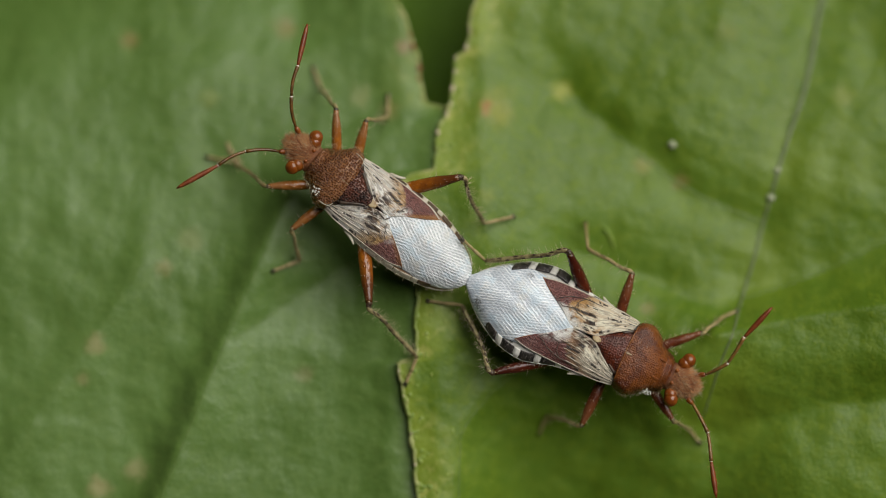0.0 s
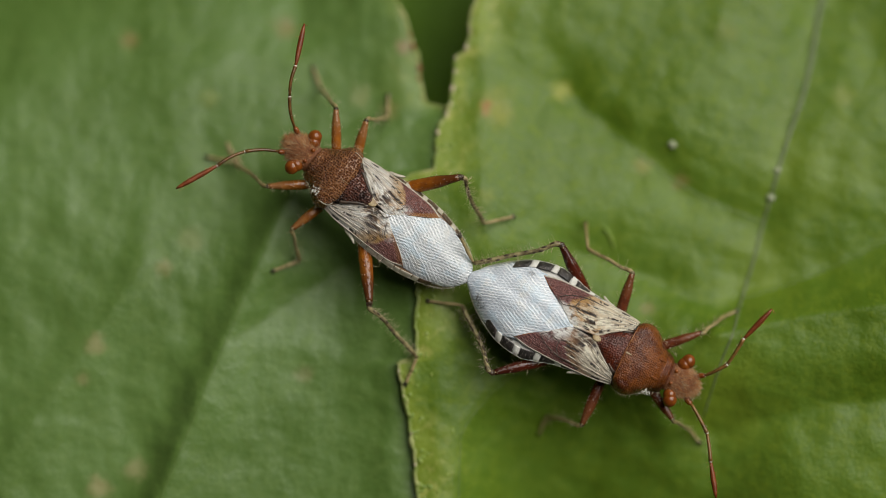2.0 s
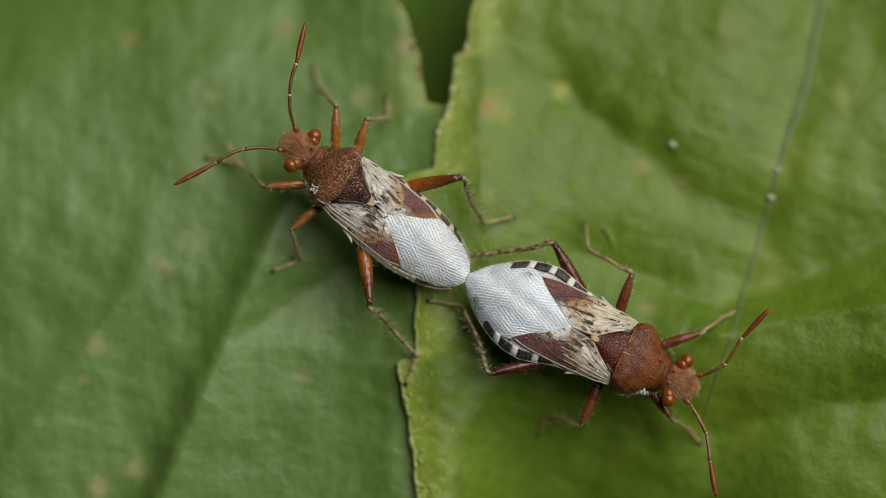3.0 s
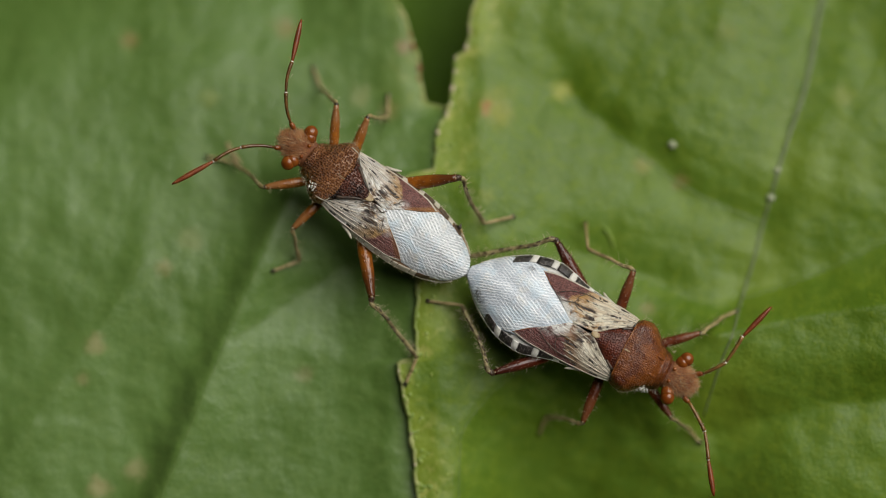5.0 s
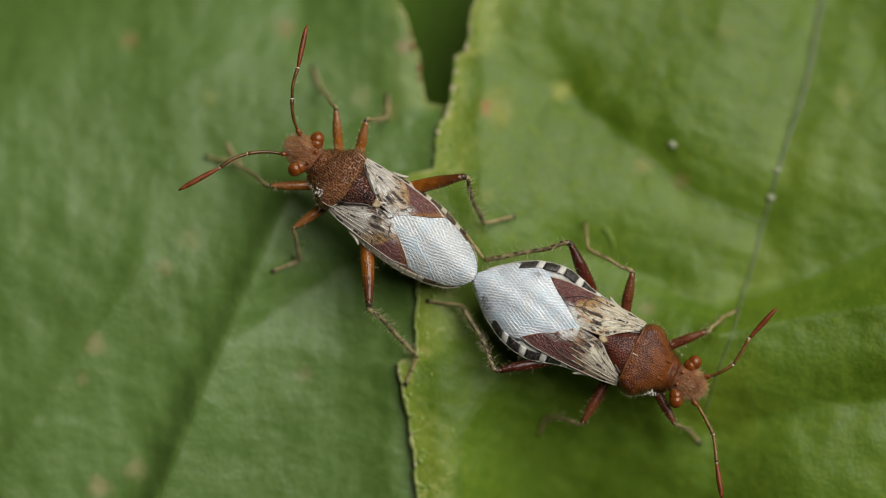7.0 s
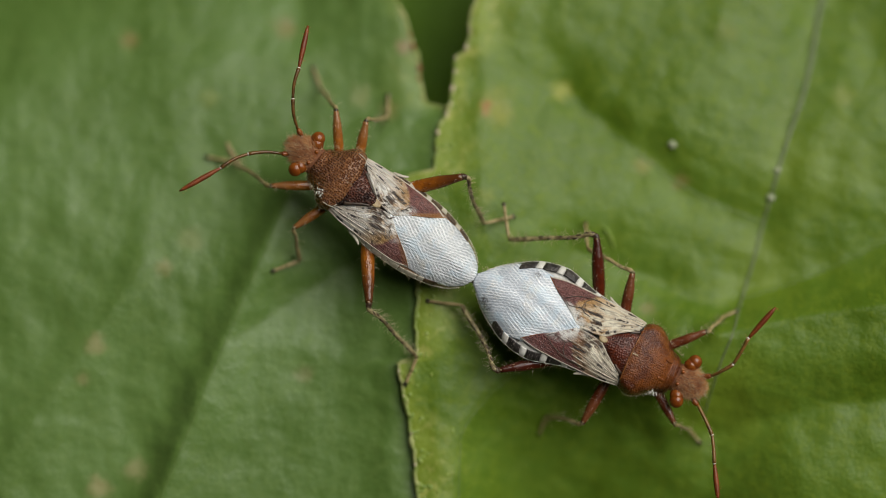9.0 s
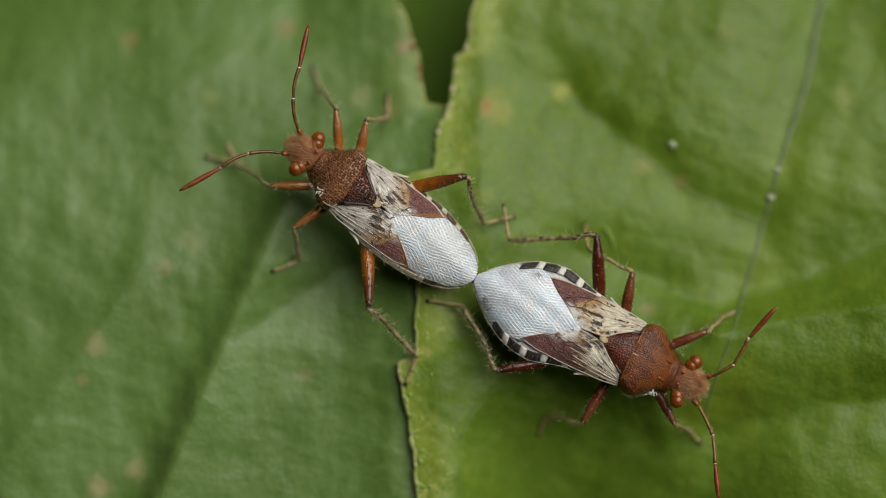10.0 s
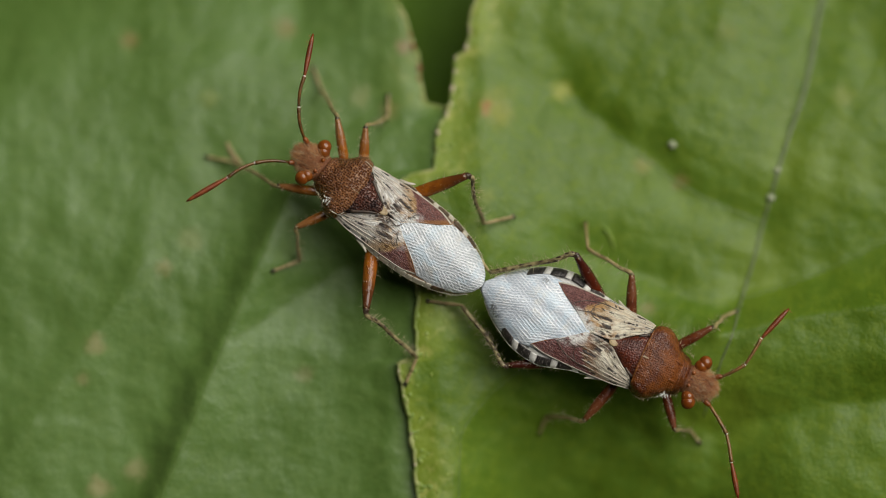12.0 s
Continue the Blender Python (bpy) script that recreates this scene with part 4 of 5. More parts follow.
def bug(label, p, seed):
    rnd = random.Random(seed)
    root = tagged(new("plant_bug"), label, "insect", "pair of bugs")
    root.empty_display_size = 0.001

    # belly and sides of the abdomen
    st = []
    for x in np.linspace(-0.03, p.hum - 0.1, 30):
        w = float(p.abd(x)) * (0.955 if x < 4.4 else 1.0)
        edge = float(dome(p, x, w)) - 0.07
        st.append((x, w, float(p.top(x)) - 0.28, edge - 0.03, max(0.55, edge - 0.25 - 0.75 * min(1, x / 1.5))))
    piece("abdomen", loft(st), p.belly, root)
    st = [(p.hum - 0.5, 0.75, 1.7, 1.3, 0.62), (p.hum, 0.9, 1.75, 1.35, 0.6), (p.neck - 0.3, 0.62, 1.6, 1.3, 0.7), (p.neck + 0.12, 0.38, 1.5, 1.25, 0.85)]
    piece("thorax", loft(st), M_BELLY if p is SMALL else M_LEG_DARK, root)
    piece("genital_segment", loft([(-0.22, 0.05, 1.30, 1.22, 1.14), (-0.1, 0.11, 1.36, 1.22, 1.08), (0.08, 0.2, 1.42, 1.22, 1.0), (0.3, 0.28, 1.4, 1.2, 0.95)], 14), M_BELLY_PALE, root, "pale joined tail segments")

    # banded side plates
    x0, period, dark = p.bands
    for sgn in (1, -1):
        for k in range(5):
            for tone, a, b in ((M_BLACK if p is LARGE else M_TAN if sgn < 0 or k == 0 else M_CREAM, 0.0, dark), (M_WHITE if p is LARGE else M_CREAM, dark, period)):
                lo, hi = x0 + period * k + a + 0.006, x0 + period * k + b - 0.006 + rnd.uniform(-0.02, 0.0)
                if hi > p.hum - 1.2:
                    continue
                xs = np.linspace(lo, hi, 6)
                rows = []
                for x in xs:
                    w = float(p.abd(x))
                    ys = np.linspace(w - p.conn - 0.10, w + 0.012, 7)
                    rows.append([(x + 0.12 * (y - w), sgn * y, float(dome(p, x, y)) - 0.045 - 0.05 * max(0.0, (y - w + 0.1) / 0.1) ** 2 + 0.02 * math.sin(math.pi * (x - lo) / (hi - lo))) for y in ys])
                piece("side_plate", sheet(np.array(rows) if sgn > 0 else np.array(rows)[:, ::-1], 0.04), tone, root, "dark side plate" if tone in (M_BLACK, M_TAN) else "pale side plate")

    # milky membrane over the tail
    u, v = np.linspace(0, 1, 60), np.linspace(-1, 1, 49)
    U, V = np.meshgrid(u, v, indexing="ij")
    front = p.comm + 0.12 + (p.cort - p.comm) * np.abs(V)
    X = -0.04 * (1 - V ** 2) + front * U
    Y = V * p.mem(X)
    Z = dome(p, X, Y, 0.0) - 0.05 * np.abs(V) ** 6 - 0.012 * U + 0.012 * np.sin(9 * Y + 2 * X)
    piece("wing_membrane", sheet(np.stack([X, Y, Z], 2)[:, ::-1], 0.03), p.mem_m, root, "milky white creased wing membrane")

    # fore wings
    NU, NV = 88, 43
    for sgn in (1, -1):
        outer = bent((p.hum - 0.08, p.hum_w - 0.10), (p.hum - 0.7, p.lat_w - 0.04), (p.comm - 0.1, p.lat_w), (0.5 * (p.comm + p.cort) - 0.15, p.lat_w - 0.02), (p.cort, p.cor_w))
        inner = bent((p.hind - 0.05, p.sbase_w + 0.02), (0.5 * (p.hind + p.stip), p.sbase_w * 0.58), (p.stip + 0.02, 0.06), (p.comm, 0.0))
        start = bent((p.hind - 0.05, p.sbase_w + 0.02), (p.hum - 0.08, p.hum_w - 0.10))
        end = bent((p.comm, 0.0), (0.62 * p.comm + 0.38 * p.cort, 0.40 * p.cor_w), (0.30 * p.comm + 0.70 * p.cort - 0.06, 0.72 * p.cor_w), (p.cort, p.cor_w))
        g = coons(inner, outer, start, end, NU, NV)
        X, Y = g[..., 0], g[..., 1]
        VV = np.linspace(0, 1, NV)[None, :]
        UU = np.linspace(0, 1, NU)[:, None]
        # the inner strip beside the shield folds down along a seam that ends at the middle
        seam = 0.36 * (1 - UU) ** 0.8
        strip = -0.035 * np.exp(-((VV - seam) / 0.03) ** 2)
        Z = dome(p, X, Y, 0.055) - 0.045 * UU ** 4 + 0.03 * np.sin(np.pi * VV) * (1 - UU ** 4) - 0.05 * VV ** 8 + strip + 0.010 * np.sin(VV * 40) * (1 - UU)
        grid = np.stack([X, sgn * Y, Z], 2)
        wing = piece("fore_wing", sheet(grid if sgn < 0 else grid[:, ::-1], 0.035), p.cor[0 if sgn > 0 else 1], root)
        place = np.meshgrid(np.linspace(0, 1, NU), np.linspace(0, 1, NV), indexing="ij")
        for key, field in zip(("along", "across"), place):
            field = (field if sgn < 0 else field[:, ::-1]).ravel()
            wing.data.attributes.new(key, "FLOAT", "POINT").data.foreach_set("value", np.concatenate([field, field]).astype(np.float32))
        # raised veins along the wing
        for v0, v1, a, b, r, mat in ((0.03, 0.02, 0.25, 1.0, 0.017, M_VEIN), (0.16, 0.08, 0.02, 0.9, 0.015, M_VEIN), (0.33, 0.14, 0.02, 0.92, 0.020, M_VEIN), (0.42, 0.36, 0.02, 0.90, 0.024, M_VEIN),
                                     (0.56, 0.54, 0.03, 0.72, 0.016, M_VEIN), (0.66, 0.72, 0.03, 0.62, 0.026, M_VEIN), (0.80, 0.84, 0.03, 0.55, 0.018, M_VEIN), (0.985, 0.985, 0.02, 0.98, 0.026, M_VEIN)):
            steps = range(int(a * (NU - 1)), int(b * (NU - 1)) + 1, 2)
            line = [tuple(grid[i, int(round((v0 + (v1 - v0) * i / (NU - 1)) * (NV - 1)))] + np.array([0, 0, 0.006])) for i in steps]
            line = [tuple(np.mean(line[max(0, k - 1):k + 2], axis=0)) for k in range(len(line))]
            piece("wing_vein", tube(line, [0.56 * r * (1 - 0.4 * k / len(line)) * (0.8 + 0.4 * rnd.random()) for k in range(len(line))], 6), mat, wing)
        line = [tuple(grid[NU - 1, j] + np.array([0.02, 0, 0.004])) for j in range(0, NV, 2)]
        line = line[8:] if p is SMALL else line[15:]
        piece("wing_vein", tube(line, [0.016 if p is SMALL else 0.010] * len(line), 6), M_VEIN_AMBER if p is SMALL else M_HEM, wing)
        # dark forked veins of the amber zone
        for way in p.forks:
            line = [(x, sgn * y, float(dome(p, x, y)) + 0.085) for x, y in (bent(*way)(q) for q in np.linspace(0, 1, 12))]
            piece("wing_vein", tube(line, [0.007 + 0.009 * abs(math.sin(5 * k)) for k in range(12)], 5, 0.6), M_VEIN_DARK, wing)
        # small pale flap of the side
        s = np.linspace(0, 1, 8)
        line = [(p.stip + 0.25 - 0.48 * q, sgn * (float(p.abd(p.stip)) - 0.02 + 0.17 * q ** 2), 1.52 + 0.08 * q) for q in s]
        piece("side_flap", tube(line, [0.03, 0.045, 0.05, 0.05, 0.05, 0.045, 0.04, 0.015], 6, 0.5), M_CREAM, root, "small pale flap")

    # dark seam where the wings meet, pale rims of the flanks
    if p is SMALL:
        line = [(x, y, float(dome(p, x, y)) + 0.085) for x, y in (bent((3.62, 0.055), (3.42, 0.11), (3.26, 0.14))(q) for q in np.linspace(0, 1, 8))]
        piece("wing_seam", tube(line, [0.012, 0.016, 0.016, 0.018, 0.018, 0.02, 0.024, 0.012], 6), M_VEIN_DARK, root, "black seam between the wings")
        line = [(x, y, float(dome(p, x, y)) + 0.08) for x, y in (bent((3.25, 0.13), (3.14, -0.03))(q) for q in np.linspace(0, 1, 5))]
        piece("wing_seam", tube(line, [0.018, 0.016, 0.014, 0.012, 0.008], 6), M_VEIN_DARK, root, "black seam between the wings")
    for sgn in (1, -1):
        line = [(x, sgn * (float(p.abd(x)) + 0.004), float(dome(p, x, float(p.abd(x)))) - 0.10) for x in np.linspace(0.2, p.hum - 1.0, 40)]
        piece("flank_rim", tube(line, [0.013] * 40, 6), M_CREAM if p is SMALL else M_WHITE, root, "thin pale rim of the abdomen")

    # scutellum
    half = curve([0, 0.15, 0.6, 0.9, 1.0], [p.sbase_w * 1.15, p.sbase_w * 1.05, p.sbase_w * 0.50, p.sbase_w * 0.20, 0.03])
    u, v = np.linspace(0, 1, 26), np.linspace(-1, 1, 21)
    U, V = np.meshgrid(u, v, indexing="ij")
    X = p.hind + 0.15 + (p.stip - p.hind - 0.15) * U
    Y = V * half(U)
    Z = dome(p, X, Y, 0.12 if p is SMALL else 0.05) + 0.07 * (1 - V ** 2) * np.sin(np.pi * np.clip(U + 0.1, 0, 1)) - 0.06 * np.abs(V) ** 4
    shield = piece("scutellum", sheet(np.stack([X, Y, Z], 2), 0.10), p.scut, root)
    piece("scutellum_tip", ball((p.stip + 0.12, 0, float(p.top(p.stip)) + (0.115 if p is SMALL else 0.10)), 0.11 if p is SMALL else 0.085, (1.8, 1.1, 0.14), 10, 14, 0.08, 3), M_TIP, shield, "cream tip of the scutellum")
    grid = np.stack([X, Y, Z], 2)
    for j in (1, 19):
        line = [tuple(grid[i, j] + np.array([0, 0, 0.012])) for i in (range(4, 21) if p is SMALL else range(3, 10))]
        piece("scutellum_edge", tube(line, [0.065 * (1 - 0.5 * k / len(line)) for k in range(len(line))], 6), M_VEIN_DARK, shield, "blackish edge")

    # pronotum: a broad domed collar plate
    half = curve([0, 0.08, 0.28, 0.42, 0.7, 0.92, 1.0], [p.hum_w * (0.70 if p is SMALL else 0.86), p.hum_w * 0.95, p.hum_w, p.hum_w * 0.935, p.neck_w + 0.20, p.neck_w + 0.07, p.neck_w - 0.02])
    high = curve([0, 0.15, 0.35, 0.75, 0.88, 0.93, 1.0], [2.15, 2.24, 2.26, 1.98, 1.84, 1.88, 1.78] if p is SMALL else [2.27, 2.30, 2.25, 1.98, 1.84, 1.88, 1.78])
    u, v = np.linspace(0, 1, 46), np.linspace(-1, 1, 41)
    U, V = np.meshgrid(u, v, indexing="ij")
    X = p.hind + (p.neck - p.hind) * U + (0.16 if p is SMALL else 0.06) * np.abs(V) ** 2 * (1 - U)
    Y = V * half(U)
    lump = 0.035 * np.exp(-((U - 0.22) / 0.12) ** 2 - ((np.abs(V) - 0.86) / 0.10) ** 2)
    Z = high(U) - (0.20 + 0.28 * U) * np.abs(V) ** 2.2 - 0.25 * np.abs(V) ** 12 + lump - 0.035 * np.exp(-((U - 0.80) / 0.05) ** 2) + 0.006 * np.sin(14 * Y + 5 * X)
    plate = piece("pronotum", sheet(np.stack([X, Y, Z], 2)[:, ::-1], 0.35), p.pron, root)
    line = [(p.hind + (p.neck - p.hind) * 0.5 * q + 0.02, 0, float(high(0.5 * q)) + 0.010) for q in np.linspace(0.02, 0.45, 12)]
    roots = []
    for _ in range(170):
        i, j = rnd.randrange(2, 44), rnd.randrange(2, 39)
        roots.append(((X[i, j], Y[i, j], Z[i, j]), (0.6, 0.4 * V[i, j], 0.5)))
    tagged(piece("plate_hair", bristles(roots, 0.07, 0.0035, rnd, 0.4), M_HAIR_RUST, plate, "fine golden hairs"), kind="stuff")
    piece("keel", tube(line[:7] if p is LARGE else line, [0.022 if p is LARGE else 0.010] * (7 if p is LARGE else 12), 6), M_BEAD if p is LARGE else M_TIP, plate, "faint pale middle keel")

    for sgn in (1, -1) if p is SMALL else ():
        j = 20 + sgn * 17
        line = [(X[i, j] - 0.01, Y[i, j], Z[i, j] + 0.006) for i in range(1, 15)]
        piece("shoulder_hem", tube(line, [0.012] * len(line), 5), M_CREAM, plate, "thin pale hem")
    if p is LARGE:
        line = [(X[0, j] + 0.005, Y[0, j], Z[0, j] - 0.005) for j in range(2, 39)]
        piece("shoulder_hem", tube(line, [0.016] * len(line), 5), M_HEM, plate, "thin amber hind hem")
    for sgn in (1, -1) if p is LARGE else ():
        j = 20 + sgn * 8
        line = [(X[i, j], Y[i, j] + sgn * 0.004 * (i - 33), Z[i, j] + 0.004) for i in range(30, 38)]
        piece("callus", tube(line, [0.02, 0.04, 0.05, 0.055, 0.055, 0.05, 0.04, 0.02], 8, 0.5), p.pron, plate, "smooth swelling")
    line = [(X[39, j], Y[39, j], Z[39, j] + 0.004) for j in range(6, 35)]
    piece("collar_ridge", tube(line, [0.022] * len(line), 6), p.pron, plate)

    # head, eyes
    k = (p.tip - p.neck) / 1.2
    hs = [(p.neck - 0.15, 0.46, 1.70, 1.40, 1.05), (p.neck + 0.1 * k, 0.47, 1.74, 1.42, 1.0), (p.eye - 0.05, p.eye_w - 0.07, 1.80, 1.45, 1.0), (p.eye + 0.2 * k, 0.47, 1.78, 1.42, 1.0),
          (p.ant - 0.05, 0.36, 1.70, 1.38, 1.0), (p.ant + 0.10 * k, 0.24, 1.60, 1.34, 1.02), (p.tip - 0.04, 0.12, 1.48, 1.30, 1.08), (p.tip, 0.05, 1.40, 1.30, 1.15)]
    head = piece("head", loft(hs, 22), M_HEAD, root)
    roots = []
    for _ in range(1500):
        x = rnd.uniform(p.neck + 0.05, p.tip)
        w = float(np.interp(x, [s[0] for s in hs], [s[1] for s in hs]))
        t = float(np.interp(x, [s[0] for s in hs], [s[2] for s in hs]))
        m = float(np.interp(x, [s[0] for s in hs], [s[3] for s in hs]))
        a = rnd.uniform(0.0, math.pi)
        roots.append(((x, w * math.cos(a), m + (t - m) * math.sin(a)), (1.1, math.cos(a) * 0.7, math.sin(a) * 0.5)))
    tagged(piece("head_bristle", bristles(roots[::5], 0.30, 0.0036, rnd, 0.7), M_HAIR, head, "long pale bristles"), kind="stuff")
    tagged(piece("head_hair", bristles(roots, 0.18, 0.0042, rnd, 0.45), M_HAIR_RUST, head, "rusty fuzz"), kind="stuff")
    for sgn in (1, -1):
        piece("eye", join(ball((p.eye, sgn * p.eye_w, 1.58), p.eye_r, (0.95, 1, 0.95), 16, 24), ball((p.eye - 0.07, sgn * (p.eye_w - 0.15), 1.57), 0.22, (1, 1, 1), 10, 16)), M_EYE, head, "glossy amber eye")
        piece("ocellus", ball((p.eye - 0.22, sgn * 0.21, 1.80), 0.065, (1, 1, 0.8), 8, 12), M_EYE, head, "tiny amber simple eye")
        piece("antenna_base", ball((p.ant - 0.02, sgn * p.ant_w * 0.9, 1.47), 0.11, (1.2, 1, 1), 8, 12, 0.06, seed), M_HEAD, head)

    # hairs along the flanks
    roots = []
    for _ in range(110):
        x = rnd.uniform(0.0, p.hum)
        sgn = rnd.choice((-1, 1))
        w = float(p.abd(x))
        roots.append(((x, sgn * w, float(dome(p, x, w)) - 0.08), (-0.35, sgn, 0.1)))
    for _ in range(80):
        x = rnd.uniform(p.hum, p.neck)
        sgn = rnd.choice((-1, 1))
        w = float(half((x - p.hind) / (p.neck - p.hind)))
        roots.append(((x, sgn * w, 1.75), (0.2, sgn, 0.35)))
    tagged(piece("flank_hair", bristles(roots, 0.17, 0.0036, rnd, 0.6), M_HAIR, root, "short pale hairs"), kind="stuff")
    return root


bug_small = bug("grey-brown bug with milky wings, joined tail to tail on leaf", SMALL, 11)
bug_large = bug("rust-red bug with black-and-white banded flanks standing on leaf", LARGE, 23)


def crumb(points, parent, label, seed):
    """Whitish grains stuck on a bug's back."""
    rnd = random.Random(seed)
    shapes = []
    for x, y, z, r in points:
        for _ in range(9):
            a, d = rnd.uniform(0, 6.28), r * rnd.uniform(0.0, 1.9)
            shapes.append(ball((x + d * math.cos(a), y + d * math.sin(a), z), r * rnd.uniform(0.18, 0.55), (1, rnd.uniform(0.6, 1.6), 0.7), 5, 7, 0.3, rnd.randint(0, 99)))
    return piece("white_grain", join(*shapes), M_WHITE, parent, label)


crumb([(5.42, 0.74, 2.08, 0.07), (5.54, 0.78, 2.04, 0.05), (5.34, 0.84, 2.03, 0.04), (5.48, 0.66, 2.10, 0.035), (5.62, 0.70, 2.03, 0.03), (5.28, 0.60, 2.13, 0.02), (5.7, 0.55, 2.03, 0.02)], bug_small, "white crumbs on the brown plate", 3)
crumb([(6.55, -0.78, 1.75, 0.05), (6.62, -0.86, 1.72, 0.04), (6.48, -0.86, 1.74, 0.035), (6.70, -0.78, 1.70, 0.03), (6.42, -0.92, 1.70, 0.025)], bug_large, "pale crumbs at the shoulder", 5)

# poses of the bugs: seconds, place of the tail in millimetres, heading in degrees
TRACK_SMALL = [(0, 0.784, -1.016, 141.9), (0.5, 0.759, -1.07, 141.4), (1, 0.83, -0.945, 142.7), (1.5, 0.784, -1.016, 141.9), (2, 0.815, -0.939, 142.7), (2.5, 0.816, -0.891, 142.9),
               (3, 0.731, -0.964, 141.9), (5, 0.744, -0.738, 143.4), (5.5, 0.899, -0.784, 143.9), (6, 0.987, -0.881, 143.9), (6.5, 0.989, -0.892, 144.1), (7, 0.972, -0.908, 143.7),
               (9, 0.978, -0.925, 143.5), (10.5, 0.978, -0.926, 143.4), (11, 0.988, -0.922, 143.5), (11.5, 1.085, -0.996, 143.9), (12, 1.224, -1.131, 144.1)]
TRACK_LARGE = [(0, 0.802, -0.998, -25.3), (0.5, 0.776, -1.06, -25.05), (1, 0.878, -0.916, -26.3), (1.5, 0.793, -0.992, -25.7), (2, 0.833, -0.903, -26.3), (2.5, 0.846, -0.859, -26.8),
               (3, 0.757, -0.939, -25.9), (5, 0.832, -0.709, -27.4), (5.5, 0.993, -0.784, -27.4), (6, 1.067, -0.879, -27.0), (6.5, 1.055, -0.882, -26.9), (7, 1.032, -0.923, -26.4),
               (9, 1.031, -0.949, -26.1), (10.5, 1.043, -0.966, -26.0), (11, 1.054, -0.969, -26.0), (11.5, 1.161, -1.052, -25.6), (12, 1.287, -1.182, -24.4)]


def body_pose(track, t, roll):
    ts = [r[0] for r in track]
    x, y, h = (float(np.interp(t, ts, [r[i] for r in track])) for i in (1, 2, 3))
    m = pose(x * MM, y * MM, 0, 0, 0, h)
    return m @ Matrix.Translation((0, 0, 1.4 * MM)) @ pose(0, 0, 0, roll, 0, 0) @ Matrix.Translation((0, 0, -1.4 * MM))


ROLL_SMALL, ROLL_LARGE = 5.0, -5.0
# a leg: root on the body (bug's millimetres); knee, ankle and foot tip in the place's millimetres at the start; thickness of thigh and shin
LEGS_SMALL = [((3.75, -0.62, 0.95), (0.52, 2.26, 1.75), (1.30, 0.81, 0.42), (2.37, 1.07, None), 0.22, 0.066),
              ((3.75, 0.62, 0.95), (-2.33, -1.71, 1.75), (-0.83, -3.47, 0.62), (-1.23, -4.40, None), 0.225, 0.066),
              ((5.00, -0.50, 0.95), (-2.44, 4.03, 1.25), (-1.79, 4.26, None), (-1.77, 5.09, None), 0.17, 0.062),
              ((5.00, 0.50, 0.95), (-4.77, 0.65, 1.2), (-4.62, -0.38, None), (-5.54, -0.74, None), 0.16, 0.062),
              ((5.55, -0.40, 0.95), (-3.39, 4.41, 1.25), (-3.99, 5.26, None), (-4.27, 6.03, None), 0.16, 0.060),
              ((5.55, 0.40, 0.95), (-5.54, 1.99, 1.2), (-6.79, 2.82, None), (-7.77, 3.01, None), 0.16, 0.060)]
LEGS_LARGE = [((4.00, 0.90, 0.90), (3.95, -0.09, 1.9), (1.34, -0.37, 1.5), (0.54, 0.37, 1.4), 0.21, 0.074),
              ((3.95, -0.72, 0.95), (1.62, -3.90, 1.55), (0.61, -1.79, 0.75), (-0.58, -1.65, None), 0.20, 0.070),
              ((4.90, 0.60, 0.95), (5.99, -0.79, 1.3), (4.62, 0.02, 0.5), (4.60, 0.92, None), 0.18, 0.062),
              ((5.20, -0.60, 0.95), (4.41, -5.58, 1.0), (3.36, -5.40, None), (3.10, -6.05, None), 0.18, 0.062),
              ((6.10, 0.45, 0.95), (8.18, -2.67, 1.1), (9.05, -2.15, None), (9.52, -1.97, None), 0.16, 0.060),
              ((6.50, -0.45, 0.95), (7.28, -5.40, 1.1), (7.97, -5.85, None), (8.35, -6.32, None), 0.16, 0.060)]
